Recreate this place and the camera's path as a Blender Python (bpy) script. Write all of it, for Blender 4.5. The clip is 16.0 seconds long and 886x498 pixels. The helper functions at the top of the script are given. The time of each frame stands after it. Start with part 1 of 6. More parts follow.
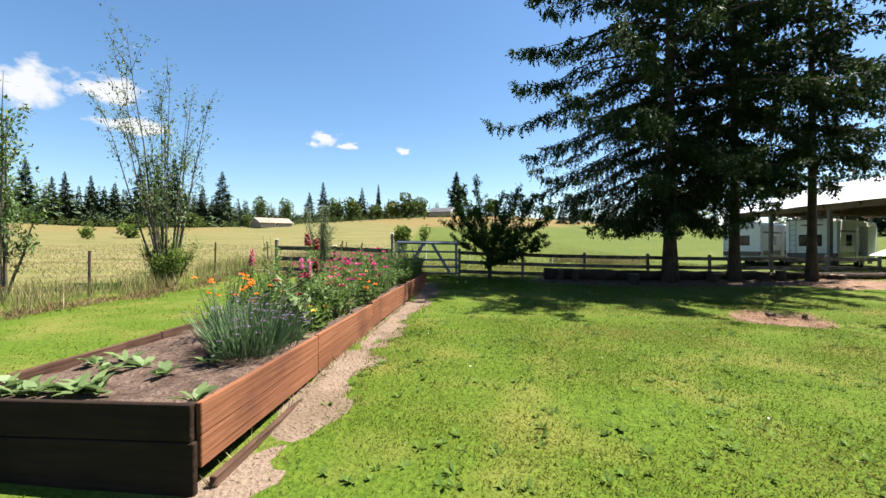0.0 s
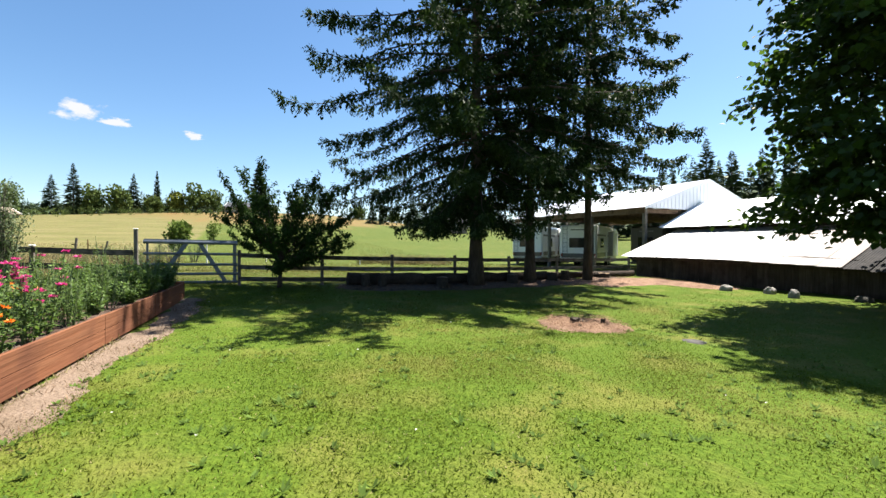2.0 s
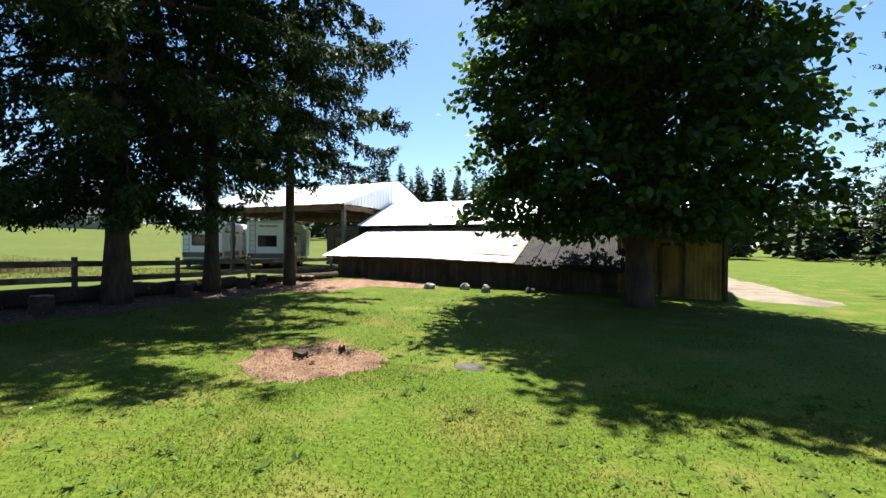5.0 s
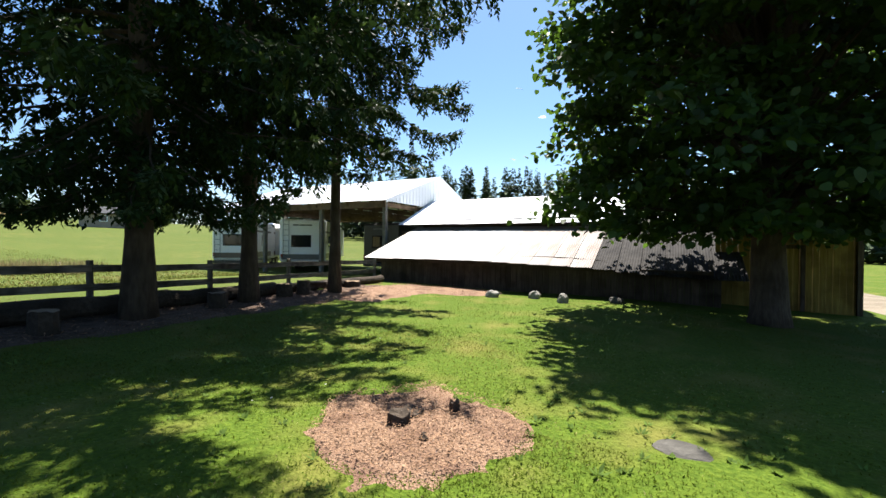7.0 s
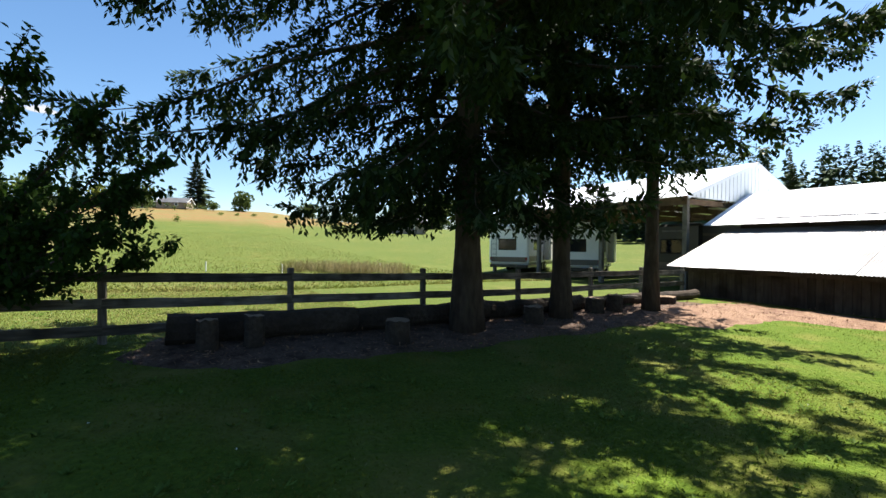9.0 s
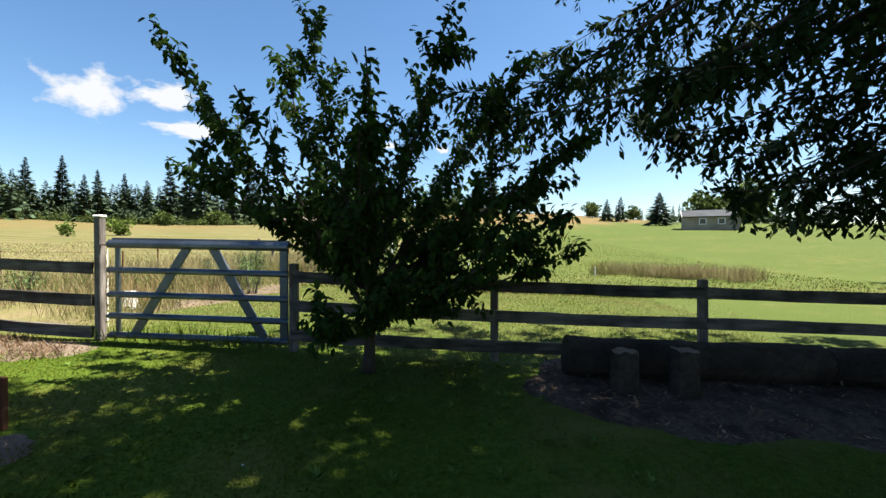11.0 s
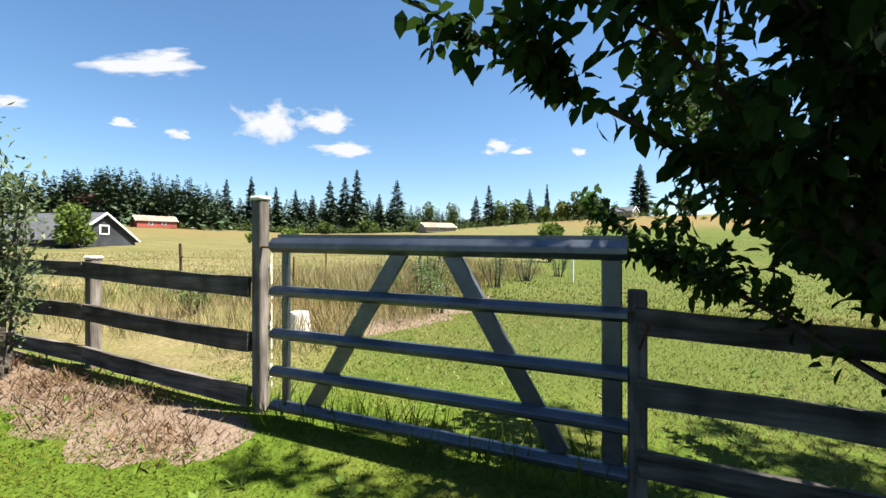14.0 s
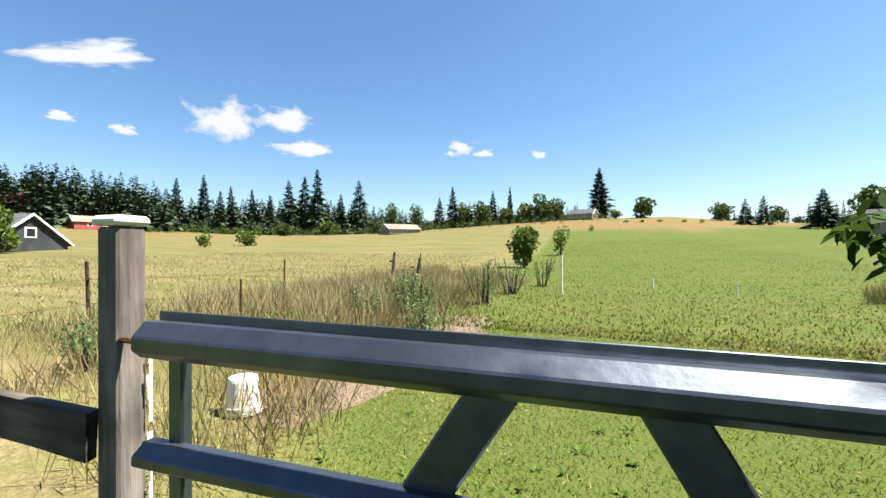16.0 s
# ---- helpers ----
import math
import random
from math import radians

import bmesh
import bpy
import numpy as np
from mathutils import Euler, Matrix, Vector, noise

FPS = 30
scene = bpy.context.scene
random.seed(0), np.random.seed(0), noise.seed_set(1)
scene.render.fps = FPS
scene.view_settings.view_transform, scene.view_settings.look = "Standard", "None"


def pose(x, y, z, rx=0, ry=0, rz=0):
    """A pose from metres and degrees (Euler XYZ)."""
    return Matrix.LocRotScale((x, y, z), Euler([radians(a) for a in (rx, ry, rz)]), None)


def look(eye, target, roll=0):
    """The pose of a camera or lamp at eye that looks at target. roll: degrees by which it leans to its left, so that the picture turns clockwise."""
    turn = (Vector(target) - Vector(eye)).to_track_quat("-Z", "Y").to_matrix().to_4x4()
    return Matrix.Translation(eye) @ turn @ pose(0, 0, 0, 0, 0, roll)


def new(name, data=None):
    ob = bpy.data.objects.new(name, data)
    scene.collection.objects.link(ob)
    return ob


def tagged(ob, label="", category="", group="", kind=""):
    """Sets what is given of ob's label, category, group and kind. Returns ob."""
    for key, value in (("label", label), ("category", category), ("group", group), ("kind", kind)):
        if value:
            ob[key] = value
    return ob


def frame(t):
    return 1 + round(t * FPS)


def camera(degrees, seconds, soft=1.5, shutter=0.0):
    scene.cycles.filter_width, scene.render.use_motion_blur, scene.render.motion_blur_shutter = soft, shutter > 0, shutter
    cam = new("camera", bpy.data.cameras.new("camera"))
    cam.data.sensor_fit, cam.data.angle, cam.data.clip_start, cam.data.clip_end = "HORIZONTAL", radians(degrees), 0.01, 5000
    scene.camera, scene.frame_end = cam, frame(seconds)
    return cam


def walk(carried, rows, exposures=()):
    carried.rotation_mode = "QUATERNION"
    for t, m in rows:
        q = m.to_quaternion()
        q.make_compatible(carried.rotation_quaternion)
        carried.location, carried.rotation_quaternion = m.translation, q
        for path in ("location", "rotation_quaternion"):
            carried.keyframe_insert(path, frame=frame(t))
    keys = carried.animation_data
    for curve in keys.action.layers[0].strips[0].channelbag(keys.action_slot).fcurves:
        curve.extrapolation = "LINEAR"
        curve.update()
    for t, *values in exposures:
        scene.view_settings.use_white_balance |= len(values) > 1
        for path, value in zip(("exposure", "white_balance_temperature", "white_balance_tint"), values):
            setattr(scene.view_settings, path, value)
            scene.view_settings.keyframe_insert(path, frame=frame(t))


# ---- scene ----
cam = camera(91.3, 16.0)

PATH = [
    (0, (0.642, -0.458, 1.585), (0.643, 1.542, 1.565), -0.3),
    (0.5, (0.815, 0.121, 1.585), (0.962, 2.116, 1.564), -0.2),
    (1, (0.974, 0.678, 1.599), (1.318, 2.648, 1.577), 0.1),
    (1.5, (1.199, 1.218, 1.612), (1.784, 3.13, 1.588), 0.0),
    (2, (1.394, 1.756, 1.618), (2.23, 3.573, 1.595), 0.1),
    (2.5, (1.627, 2.259, 1.59), (2.737, 3.923, 1.568), 0.2),
    (3, (1.88, 2.766, 1.566), (3.258, 4.217, 1.548), 0.3),
    (3.5, (2.134, 3.246, 1.56), (3.728, 4.455, 1.545), 0.5),
    (4, (2.447, 3.703, 1.524), (4.186, 4.69, 1.512), 0.1),
    (6.5, (4.207, 6.078, 1.504), (6.041, 6.876, 1.489), 0.5),
    (7, (4.463, 6.651, 1.532), (6.233, 7.582, 1.518), 0.6),
    (7.5, (4.651, 7.256, 1.53), (6.332, 8.338, 1.517), 0.6),
    (8, (4.743, 7.79, 1.557), (6.279, 9.071, 1.546), 0.8),
    (8.5, (4.726, 8.335, 1.598), (6.061, 9.824, 1.586), 0.8),
    (9, (4.644, 8.856, 1.636), (5.659, 10.58, 1.621), 0.6),
    (9.5, (4.463, 9.408, 1.696), (5.108, 11.301, 1.667), 0.7),
    (10, (4.228, 9.941, 1.683), (4.532, 11.918, 1.663), 0.4),
    (12.5, (2.274, 12.242, 1.635), (1.714, 14.162, 1.616), 0.2),
    (13, (1.897, 12.649, 1.583), (1.251, 14.542, 1.598), 0.5),
    (13.5, (1.558, 13.082, 1.604), (0.845, 14.95, 1.611), -0.0),
    (14, (1.209, 13.543, 1.634), (0.438, 15.388, 1.639), -0.1),
    (14.5, (0.876, 13.973, 1.691), (0.086, 15.81, 1.698), -0.1),
    (15, (0.585, 14.35, 1.767), (-0.203, 16.188, 1.777), -0.2),
    (15.5, (0.308, 14.678, 1.843), (-0.429, 16.537, 1.854), -0.1),
    (16, (0.091, 15.001, 1.92), (-0.518, 16.906, 1.93), -0.3),
]
walk(cam, [(t, look(eye, target, roll)) for t, eye, target, roll in PATH])

# ---- world, sun, exposure ----
SUN_AZ, SUN_EL = 74.0, 61.0          # degrees clockwise from +y, degrees up
world = bpy.data.worlds.new("sky")
scene.world = world
world.use_nodes = True
wn = world.node_tree.nodes
sky = wn.new("ShaderNodeTexSky")
sky.sky_type = "NISHITA"
sky.sun_disc = False
sky.sun_elevation, sky.sun_rotation = radians(SUN_EL), radians(SUN_AZ)
sky.altitude, sky.air_density, sky.dust_density, sky.ozone_density = 100, 1.0, 0.5, 2.6
wn["Background"].inputs["Strength"].default_value = 0.052
vivid = wn.new("ShaderNodeHueSaturation")
vivid.inputs["Saturation"].default_value = 1.15
vivid.inputs["Hue"].default_value = 0.498
world.node_tree.links.new(sky.outputs[0], vivid.inputs["Color"])
world.node_tree.links.new(vivid.outputs[0], wn["Background"].inputs["Color"])
sun_data = bpy.data.lights.new("sun", "SUN")
sun_data.energy, sun_data.angle, sun_data.color = 5.0, radians(0.53), (1.0, 0.95, 0.86)
sun = new("sun", sun_data)
sun.matrix_world = look((math.sin(radians(SUN_AZ)) * 50, math.cos(radians(SUN_AZ)) * 50, 50 * math.tan(radians(SUN_EL))), (0, 0, 0))
scene.view_settings.exposure = 1.9


# ---- materials ----
def ramp_mix(nt, fac, a, b):
    n = nt.nodes.new("ShaderNodeMix")
    n.data_type = "RGBA"
    nt.links.new(fac, n.inputs["Factor"])
    for k, v in (("A", a), ("B", b)):
        sock = [s for s in n.inputs if s.name == k and s.type == "RGBA"][0]
        if isinstance(v, tuple):
            sock.default_value = (*v, 1)
        else:
            nt.links.new(v, sock)
    return [s for s in n.outputs if s.type == "RGBA"][0]


def noise_fac(nt, coord, scale, detail=4.0, lo=0.35, hi=0.65, stretch=None):
    t = nt.nodes.new("ShaderNodeTexNoise")
    t.inputs["Scale"].default_value, t.inputs["Detail"].default_value = scale, detail
    if stretch:
        mp = nt.nodes.new("ShaderNodeMapping")
        mp.inputs["Scale"].default_value = stretch
        nt.links.new(coord, mp.inputs["Vector"])
        coord = mp.outputs[0]
    nt.links.new(coord, t.inputs["Vector"])
    r = nt.nodes.new("ShaderNodeMapRange")
    r.inputs["From Min"].default_value, r.inputs["From Max"].default_value = lo, hi
    nt.links.new(t.outputs["Fac"], r.inputs["Value"])
    return r.outputs[0]


def material(name, a, b, rough=0.8, fine=40.0, coarse=3.0, c=None, metal=0.0, bump=0.2, stretch=None, random_by="", translucent=0.0, spread=0.25):
    """A surface of two colours in fine grain, a third in coarse stains, with relief; random_by varies it per object or island."""
    k = 0.55 if max(b) < 0.6 else 1.0
    a, b, c = (tuple(v * k for v in q) if q else q for q in (a, b, c))
    m = bpy.data.materials.new(name)
    m.use_nodes = True
    nt = m.node_tree
    bsdf = nt.nodes["Principled BSDF"]
    co = nt.nodes.new("ShaderNodeTexCoord").outputs["Object"]
    f1 = noise_fac(nt, co, fine, 5, 0.3, 0.7, stretch)
    col = ramp_mix(nt, f1, a, b)
    f2 = noise_fac(nt, co, coarse, 3, 0.45, 0.7)
    col = ramp_mix(nt, f2, col, c if c else tuple(v * 0.72 for v in a))
    if random_by:
        src = nt.nodes.new("ShaderNodeObjectInfo").outputs["Random"] if random_by == "object" else nt.nodes.new("ShaderNodeNewGeometry").outputs["Random Per Island"]
        h = nt.nodes.new("ShaderNodeHueSaturation")
        r = nt.nodes.new("ShaderNodeMapRange")
        r.inputs["To Min"].default_value, r.inputs["To Max"].default_value = 1 - spread, 1 + spread
        nt.links.new(src, r.inputs["Value"])
        nt.links.new(r.outputs[0], h.inputs["Value"])
        nt.links.new(col, h.inputs["Color"])
        col = h.outputs[0]
    nt.links.new(col, bsdf.inputs["Base Color"])
    bsdf.inputs["Roughness"].default_value, bsdf.inputs["Metallic"].default_value = rough, metal
    if rough > 0.75:
        bsdf.inputs["Specular IOR Level"].default_value = 0.15
    if bump:
        bp = nt.nodes.new("ShaderNodeBump")
        bp.inputs["Strength"].default_value, bp.inputs["Distance"].default_value = bump, 0.02
        nt.links.new(f1, bp.inputs["Height"])
        nt.links.new(bp.outputs[0], bsdf.inputs["Normal"])
    if translucent:
        tr = nt.nodes.new("ShaderNodeBsdfTranslucent")
        mx = nt.nodes.new("ShaderNodeMixShader")
        mx.inputs[0].default_value = translucent
        g = nt.nodes.new("ShaderNodeGamma")
        g.inputs["Gamma"].default_value = 0.93
        nt.links.new(col, g.inputs["Color"])
        nt.links.new(g.outputs[0], tr.inputs["Color"])
        nt.links.new(bsdf.outputs[0], mx.inputs[1])
        nt.links.new(tr.outputs[0], mx.inputs[2])
        nt.links.new(mx.outputs[0], nt.nodes["Material Output"].inputs["Surface"])
    return m


M = {}
M["bark"] = material("bark", (0.09, 0.065, 0.048), (0.17, 0.13, 0.10), 0.95, 14, 2, bump=0.9, stretch=(1, 1, 0.25))
M["bark_grey"] = material("bark_grey", (0.14, 0.12, 0.10), (0.24, 0.21, 0.17), 0.95, 25, 3, bump=0.6)
M["fir"] = material("fir_needles", (0.016, 0.038, 0.010), (0.038, 0.072, 0.018), 0.9, 3, 0.5, c=(0.045, 0.08, 0.016), bump=0, random_by="island", translucent=0.15, spread=0.35)
# paler needles: sunlight on the shoot ends, put into the colour
M["fir_tip"] = material("fir_lit_needles", (0.06, 0.11, 0.022), (0.09, 0.15, 0.03), 0.7, 3, 0.5, bump=0, random_by="island", translucent=0.2)
M["maple"] = material("maple_leaf", (0.055, 0.115, 0.010), (0.085, 0.165, 0.014), 0.6, 2, 0.5, bump=0, random_by="island", translucent=0.52, spread=0.35)
M["plum"] = material("plum_leaf", (0.038, 0.088, 0.012), (0.068, 0.135, 0.02), 0.78, 5, 1, bump=0, random_by="island", translucent=0.35, spread=0.3)
M["pale_leaf"] = material("pale_leaf", (0.12, 0.18, 0.06), (0.18, 0.24, 0.09), 0.6, 5, 1, bump=0, random_by="island", translucent=0.3)
M["bush_leaf"] = material("bush_leaf", (0.11, 0.19, 0.04), (0.17, 0.27, 0.055), 0.6, 5, 1, bump=0, random_by="island", translucent=0.3)
M["far_fir"] = material("far_conifer", (0.065, 0.105, 0.055), (0.115, 0.165, 0.08), 0.9, 1.5, 0.2, bump=0, random_by="island", spread=0.35)
M["far_leaf"] = material("far_broadleaf", (0.11, 0.165, 0.04), (0.18, 0.235, 0.06), 0.9, 1.0, 0.15, bump=0, random_by="island", translucent=0.2, spread=0.3)
M["field_leaf"] = material("field_tree_leaf", (0.15, 0.235, 0.04), (0.23, 0.31, 0.06), 0.8, 1.0, 0.3, bump=0, random_by="island", translucent=0.3, spread=0.3)
M["far_yellow"] = material("far_yellow_leaf", (0.20, 0.24, 0.04), (0.28, 0.30, 0.05), 0.9, 1.0, 0.15, bump=0, random_by="island", spread=0.2)
M["far_red"] = material("far_red_leaf", (0.09, 0.03, 0.04), (0.13, 0.04, 0.05), 0.9, 1.0, 0.15, bump=0, random_by="island", spread=0.2)
M["wood_old"] = material("weathered_wood", (0.085, 0.072, 0.06), (0.34, 0.30, 0.255), 0.9, 22, 2.5, c=(0.06, 0.052, 0.045), bump=0.6, stretch=(0.12, 1, 1), random_by="object")
M["post_old"] = material("weathered_post", (0.11, 0.09, 0.075), (0.42, 0.37, 0.32), 0.9, 22, 2.5, c=(0.08, 0.07, 0.06), bump=0.6, stretch=(1, 1, 0.1), random_by="object")
M["white_paint"] = material("flaking_white_paint", (0.78, 0.77, 0.74), (0.68, 0.66, 0.62), 0.7, 30, 4, c=(0.60, 0.57, 0.52), bump=0.2)
M["cedar"] = material("red_stained_plank", (0.275, 0.105, 0.05), (0.335, 0.145, 0.075), 0.85, 9, 1.3, c=(0.19, 0.075, 0.042), bump=0.25, stretch=(3, 0.12, 3), random_by="object", spread=0.12)
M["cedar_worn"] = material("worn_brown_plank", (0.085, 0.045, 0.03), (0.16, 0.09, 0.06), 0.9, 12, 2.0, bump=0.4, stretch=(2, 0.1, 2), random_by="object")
# bed plank darkened in colour for the end that faces away from the sun
M["cedar_shaded"] = material("shaded_end_plank", (0.035, 0.02, 0.013), (0.065, 0.036, 0.022), 0.85, 18, 2.0, bump=0.4, stretch=(0.1, 1, 1), random_by="object")
M["soil"] = material("garden_soil", (0.10, 0.062, 0.045), (0.25, 0.175, 0.135), 1.0, 30, 5, bump=0.9)
M["mulch"] = material("bark_mulch", (0.30, 0.17, 0.105), (0.50, 0.33, 0.23), 1.0, 45, 3, c=(0.25, 0.145, 0.10), bump=0.9)
M["chip"] = material("wood_chip", (0.33, 0.185, 0.105), (0.48, 0.31, 0.20), 0.95, 30, 4, bump=0.2, random_by="island", spread=0.4)
M["dirt"] = material("dry_dirt", (0.235, 0.165, 0.12), (0.36, 0.27, 0.20), 1.0, 30, 2.0, c=(0.21, 0.15, 0.10), bump=0.7)
M["gravel"] = material("gravel_drive", (0.30, 0.25, 0.19), (0.42, 0.36, 0.28), 1.0, 40, 1.0, bump=0.6)
M["log"] = material("old_log", (0.06, 0.045, 0.034), (0.125, 0.095, 0.072), 0.95, 16, 2.0, bump=0.8)
M["log_end"] = material("sawn_log_end", (0.30, 0.20, 0.13), (0.40, 0.29, 0.19), 0.9, 30, 4.0, bump=0.4)
M["stone"] = material("field_stone", (0.36, 0.34, 0.31), (0.50, 0.47, 0.43), 0.9, 12, 3, bump=0.6)
M["galv"] = material("galvanised_steel", (0.19, 0.22, 0.26), (0.27, 0.30, 0.345), 0.42, 18, 2.0, c=(0.15, 0.175, 0.205), metal=0.9, bump=0.04)
M["slate"] = material("dark_flat_stone", (0.10, 0.095, 0.085), (0.16, 0.15, 0.135), 0.9, 14, 3, bump=0.5)
M["iron"] = material("rusty_iron", (0.16, 0.07, 0.04), (0.28, 0.13, 0.07), 0.8, 30, 6, metal=0.4, bump=0.4)
M["roof_white"] = material("white_roof_metal", (0.74, 0.76, 0.80), (0.80, 0.82, 0.84), 0.45, 3, 0.6, c=(0.70, 0.72, 0.76), metal=0.0, bump=0.05)
M["barn_roof"] = material("worn_roof_metal", (0.46, 0.455, 0.46), (0.57, 0.565, 0.57), 0.5, 4, 1.1, c=(0.40, 0.34, 0.31), metal=0.25, bump=0.1, random_by="object", spread=0.06)
M["barn_roof_rust"] = material("rusting_roof_metal", (0.40, 0.31, 0.265), (0.55, 0.535, 0.53), 0.6, 3, 0.9, c=(0.43, 0.31, 0.255), metal=0.15, bump=0.1, stretch=(0.25, 1.6, 1), random_by="object", spread=0.08)
# shade over the near end of the lean-to roof, put into the sheet colour
M["barn_roof_shaded"] = material("shaded_roof_metal", (0.028, 0.025, 0.026), (0.075, 0.068, 0.066), 0.85, 5, 1.0, metal=0.0, bump=0.1, random_by="object", spread=0.3)
M["barn_wood"] = material("dark_barn_board", (0.085, 0.062, 0.048), (0.15, 0.115, 0.09), 0.95, 18, 2.0, bump=0.5, stretch=(1, 1, 0.1), random_by="object")
M["yellow_board"] = material("yellow_barn_board", (0.28, 0.19, 0.045), (0.38, 0.27, 0.075), 0.9, 16, 1.6, c=(0.18, 0.115, 0.03), bump=0.4, stretch=(1, 1, 0.1), random_by="object", spread=0.15)
M["lumber"] = material("brown_lumber", (0.22, 0.14, 0.085), (0.34, 0.23, 0.145), 0.85, 14, 2.0, bump=0.3)
M["timber_post"] = material("grey_timber_post", (0.27, 0.24, 0.20), (0.38, 0.34, 0.29), 0.9, 14, 2.0, bump=0.3)
M["rv_white"] = material("white_fibreglass", (0.78, 0.78, 0.77), (0.83, 0.83, 0.82), 0.3, 3, 0.6, c=(0.74, 0.74, 0.73), bump=0)
M["rv_grey"] = material("grey_trailer_skin", (0.16, 0.15, 0.15), (0.22, 0.21, 0.20), 0.35, 3, 0.6, bump=0)
M["rv_dark"] = material("dark_trailer_skin", (0.04, 0.038, 0.037), (0.06, 0.056, 0.052), 0.3, 3, 0.6, bump=0)
M["rv_decal"] = material("brown_decal", (0.20, 0.14, 0.10), (0.26, 0.19, 0.14), 0.35, 3, 0.6, bump=0)
M["dark_glass"] = material("tinted_glass", (0.02, 0.022, 0.026), (0.03, 0.033, 0.038), 0.06, 2, 0.5, bump=0)
M["rubber"] = material("rubber", (0.02, 0.02, 0.02), (0.035, 0.035, 0.035), 0.85, 30, 4, bump=0.2)
M["plastic_white"] = material("chalky_white_plastic", (0.74, 0.72, 0.66), (0.80, 0.78, 0.73), 0.5, 12, 4, c=(0.62, 0.57, 0.50), bump=0.05)
M["grass"] = material("grass_blade", (0.105, 0.168, 0.007), (0.15, 0.212, 0.012), 0.8, 1.2, 0.35, c=(0.235, 0.215, 0.04), bump=0, random_by="island", translucent=0.3, spread=0.22)
M["pasture"] = material("pasture_blade", (0.14, 0.185, 0.02), (0.24, 0.255, 0.05), 0.8, 1.4, 0.5, c=(0.36, 0.30, 0.11), bump=0, random_by="island", translucent=0.3, spread=0.35)
M["weed"] = material("weed_leaf", (0.15, 0.255, 0.04), (0.22, 0.33, 0.065), 0.8, 4, 1, bump=0, random_by="island", translucent=0.35, spread=0.25)
M["hay"] = material("dry_grass", (0.44, 0.36, 0.16), (0.52, 0.45, 0.23), 0.85, 1.0, 0.4, c=(0.28, 0.28, 0.08), bump=0, random_by="island", translucent=0.25, spread=0.35)
M["hay_brown"] = material("brown_dead_grass", (0.25, 0.155, 0.085), (0.34, 0.22, 0.13), 0.9, 1.5, 0.5, bump=0, random_by="island", translucent=0.15, spread=0.3)
M["gold_grass"] = material("seeding_grass", (0.36, 0.25, 0.11), (0.48, 0.36, 0.17), 0.9, 1.5, 0.5, bump=0, random_by="island", translucent=0.25, spread=0.3)
M["house_grey"] = material("grey_siding", (0.07, 0.075, 0.085), (0.10, 0.105, 0.115), 0.8, 6, 0.5, bump=0.1)
M["shingle"] = material("grey_shingle", (0.12, 0.125, 0.14), (0.17, 0.175, 0.19), 0.9, 5, 0.4, bump=0.2)
M["trim_white"] = material("white_trim", (0.78, 0.78, 0.77), (0.74, 0.74, 0.73), 0.6, 6, 1, bump=0)
M["red_roof"] = material("red_barn_metal", (0.50, 0.09, 0.06), (0.58, 0.13, 0.09), 0.6, 2, 0.3, bump=0)
M["tan_wall"] = material("tan_wall", (0.52, 0.42, 0.32), (0.58, 0.48, 0.37), 0.8, 2, 0.3, bump=0)
M["tan_roof"] = material("tan_roof", (0.42, 0.32, 0.25), (0.48, 0.38, 0.30), 0.8, 2, 0.3, bump=0)


def ground_material():
    m = bpy.data.materials.new("ground_cover")
    m.use_nodes = True
    nt = m.node_tree
    bsdf = nt.nodes["Principled BSDF"]
    co = nt.nodes.new("ShaderNodeTexCoord").outputs["Object"]
    at = nt.nodes.new("ShaderNodeVertexColor")
    at.layer_name = "cover"
    sep = nt.nodes.new("ShaderNodeSeparateColor")
    nt.links.new(at.outputs["Color"], sep.inputs[0])
    fine = noise_fac(nt, co, 22, 6, 0.3, 0.7)
    mid = noise_fac(nt, co, 1.1, 5, 0.48, 0.76)
    wide = noise_fac(nt, co, 0.16, 4, 0.35, 0.65)
    lawn = ramp_mix(nt, fine, (0.039, 0.070, 0.006), (0.078, 0.115, 0.012))
    lawn = ramp_mix(nt, mid, lawn, (0.123, 0.118, 0.028))
    field = ramp_mix(nt, fine, (0.048, 0.072, 0.011), (0.082, 0.098, 0.022))
    field = ramp_mix(nt, mid, field, (0.115, 0.110, 0.033))
    field = ramp_mix(nt, wide, field, (0.060, 0.082, 0.016))
    hay = ramp_mix(nt, fine, (0.115, 0.092, 0.040), (0.205, 0.168, 0.086))
    streak = noise_fac(nt, co, 0.9, 4, 0.35, 0.65, (0.10, 0.9, 1))
    hay = ramp_mix(nt, streak, hay, (0.074, 0.078, 0.022))
    hay = ramp_mix(nt, mid, hay, (0.12, 0.125, 0.036))
    brown = ramp_mix(nt, fine, (0.129, 0.078, 0.031), (0.168, 0.106, 0.045))
    brown = ramp_mix(nt, wide, brown, (0.118, 0.106, 0.039))
    col = ramp_mix(nt, sep.outputs[0], lawn, hay)
    col = ramp_mix(nt, sep.outputs[1], col, field)
    col = ramp_mix(nt, sep.outputs[2], col, brown)
    nt.links.new(col, bsdf.inputs["Base Color"])
    bsdf.inputs["Roughness"].default_value = 1.0
    bsdf.inputs["Specular IOR Level"].default_value = 0.1
    bp = nt.nodes.new("ShaderNodeBump")
    bp.inputs["Strength"].default_value, bp.inputs["Distance"].default_value = 0.6, 0.03
    nt.links.new(fine, bp.inputs["Height"])
    nt.links.new(bp.outputs[0], bsdf.inputs["Normal"])
    return m


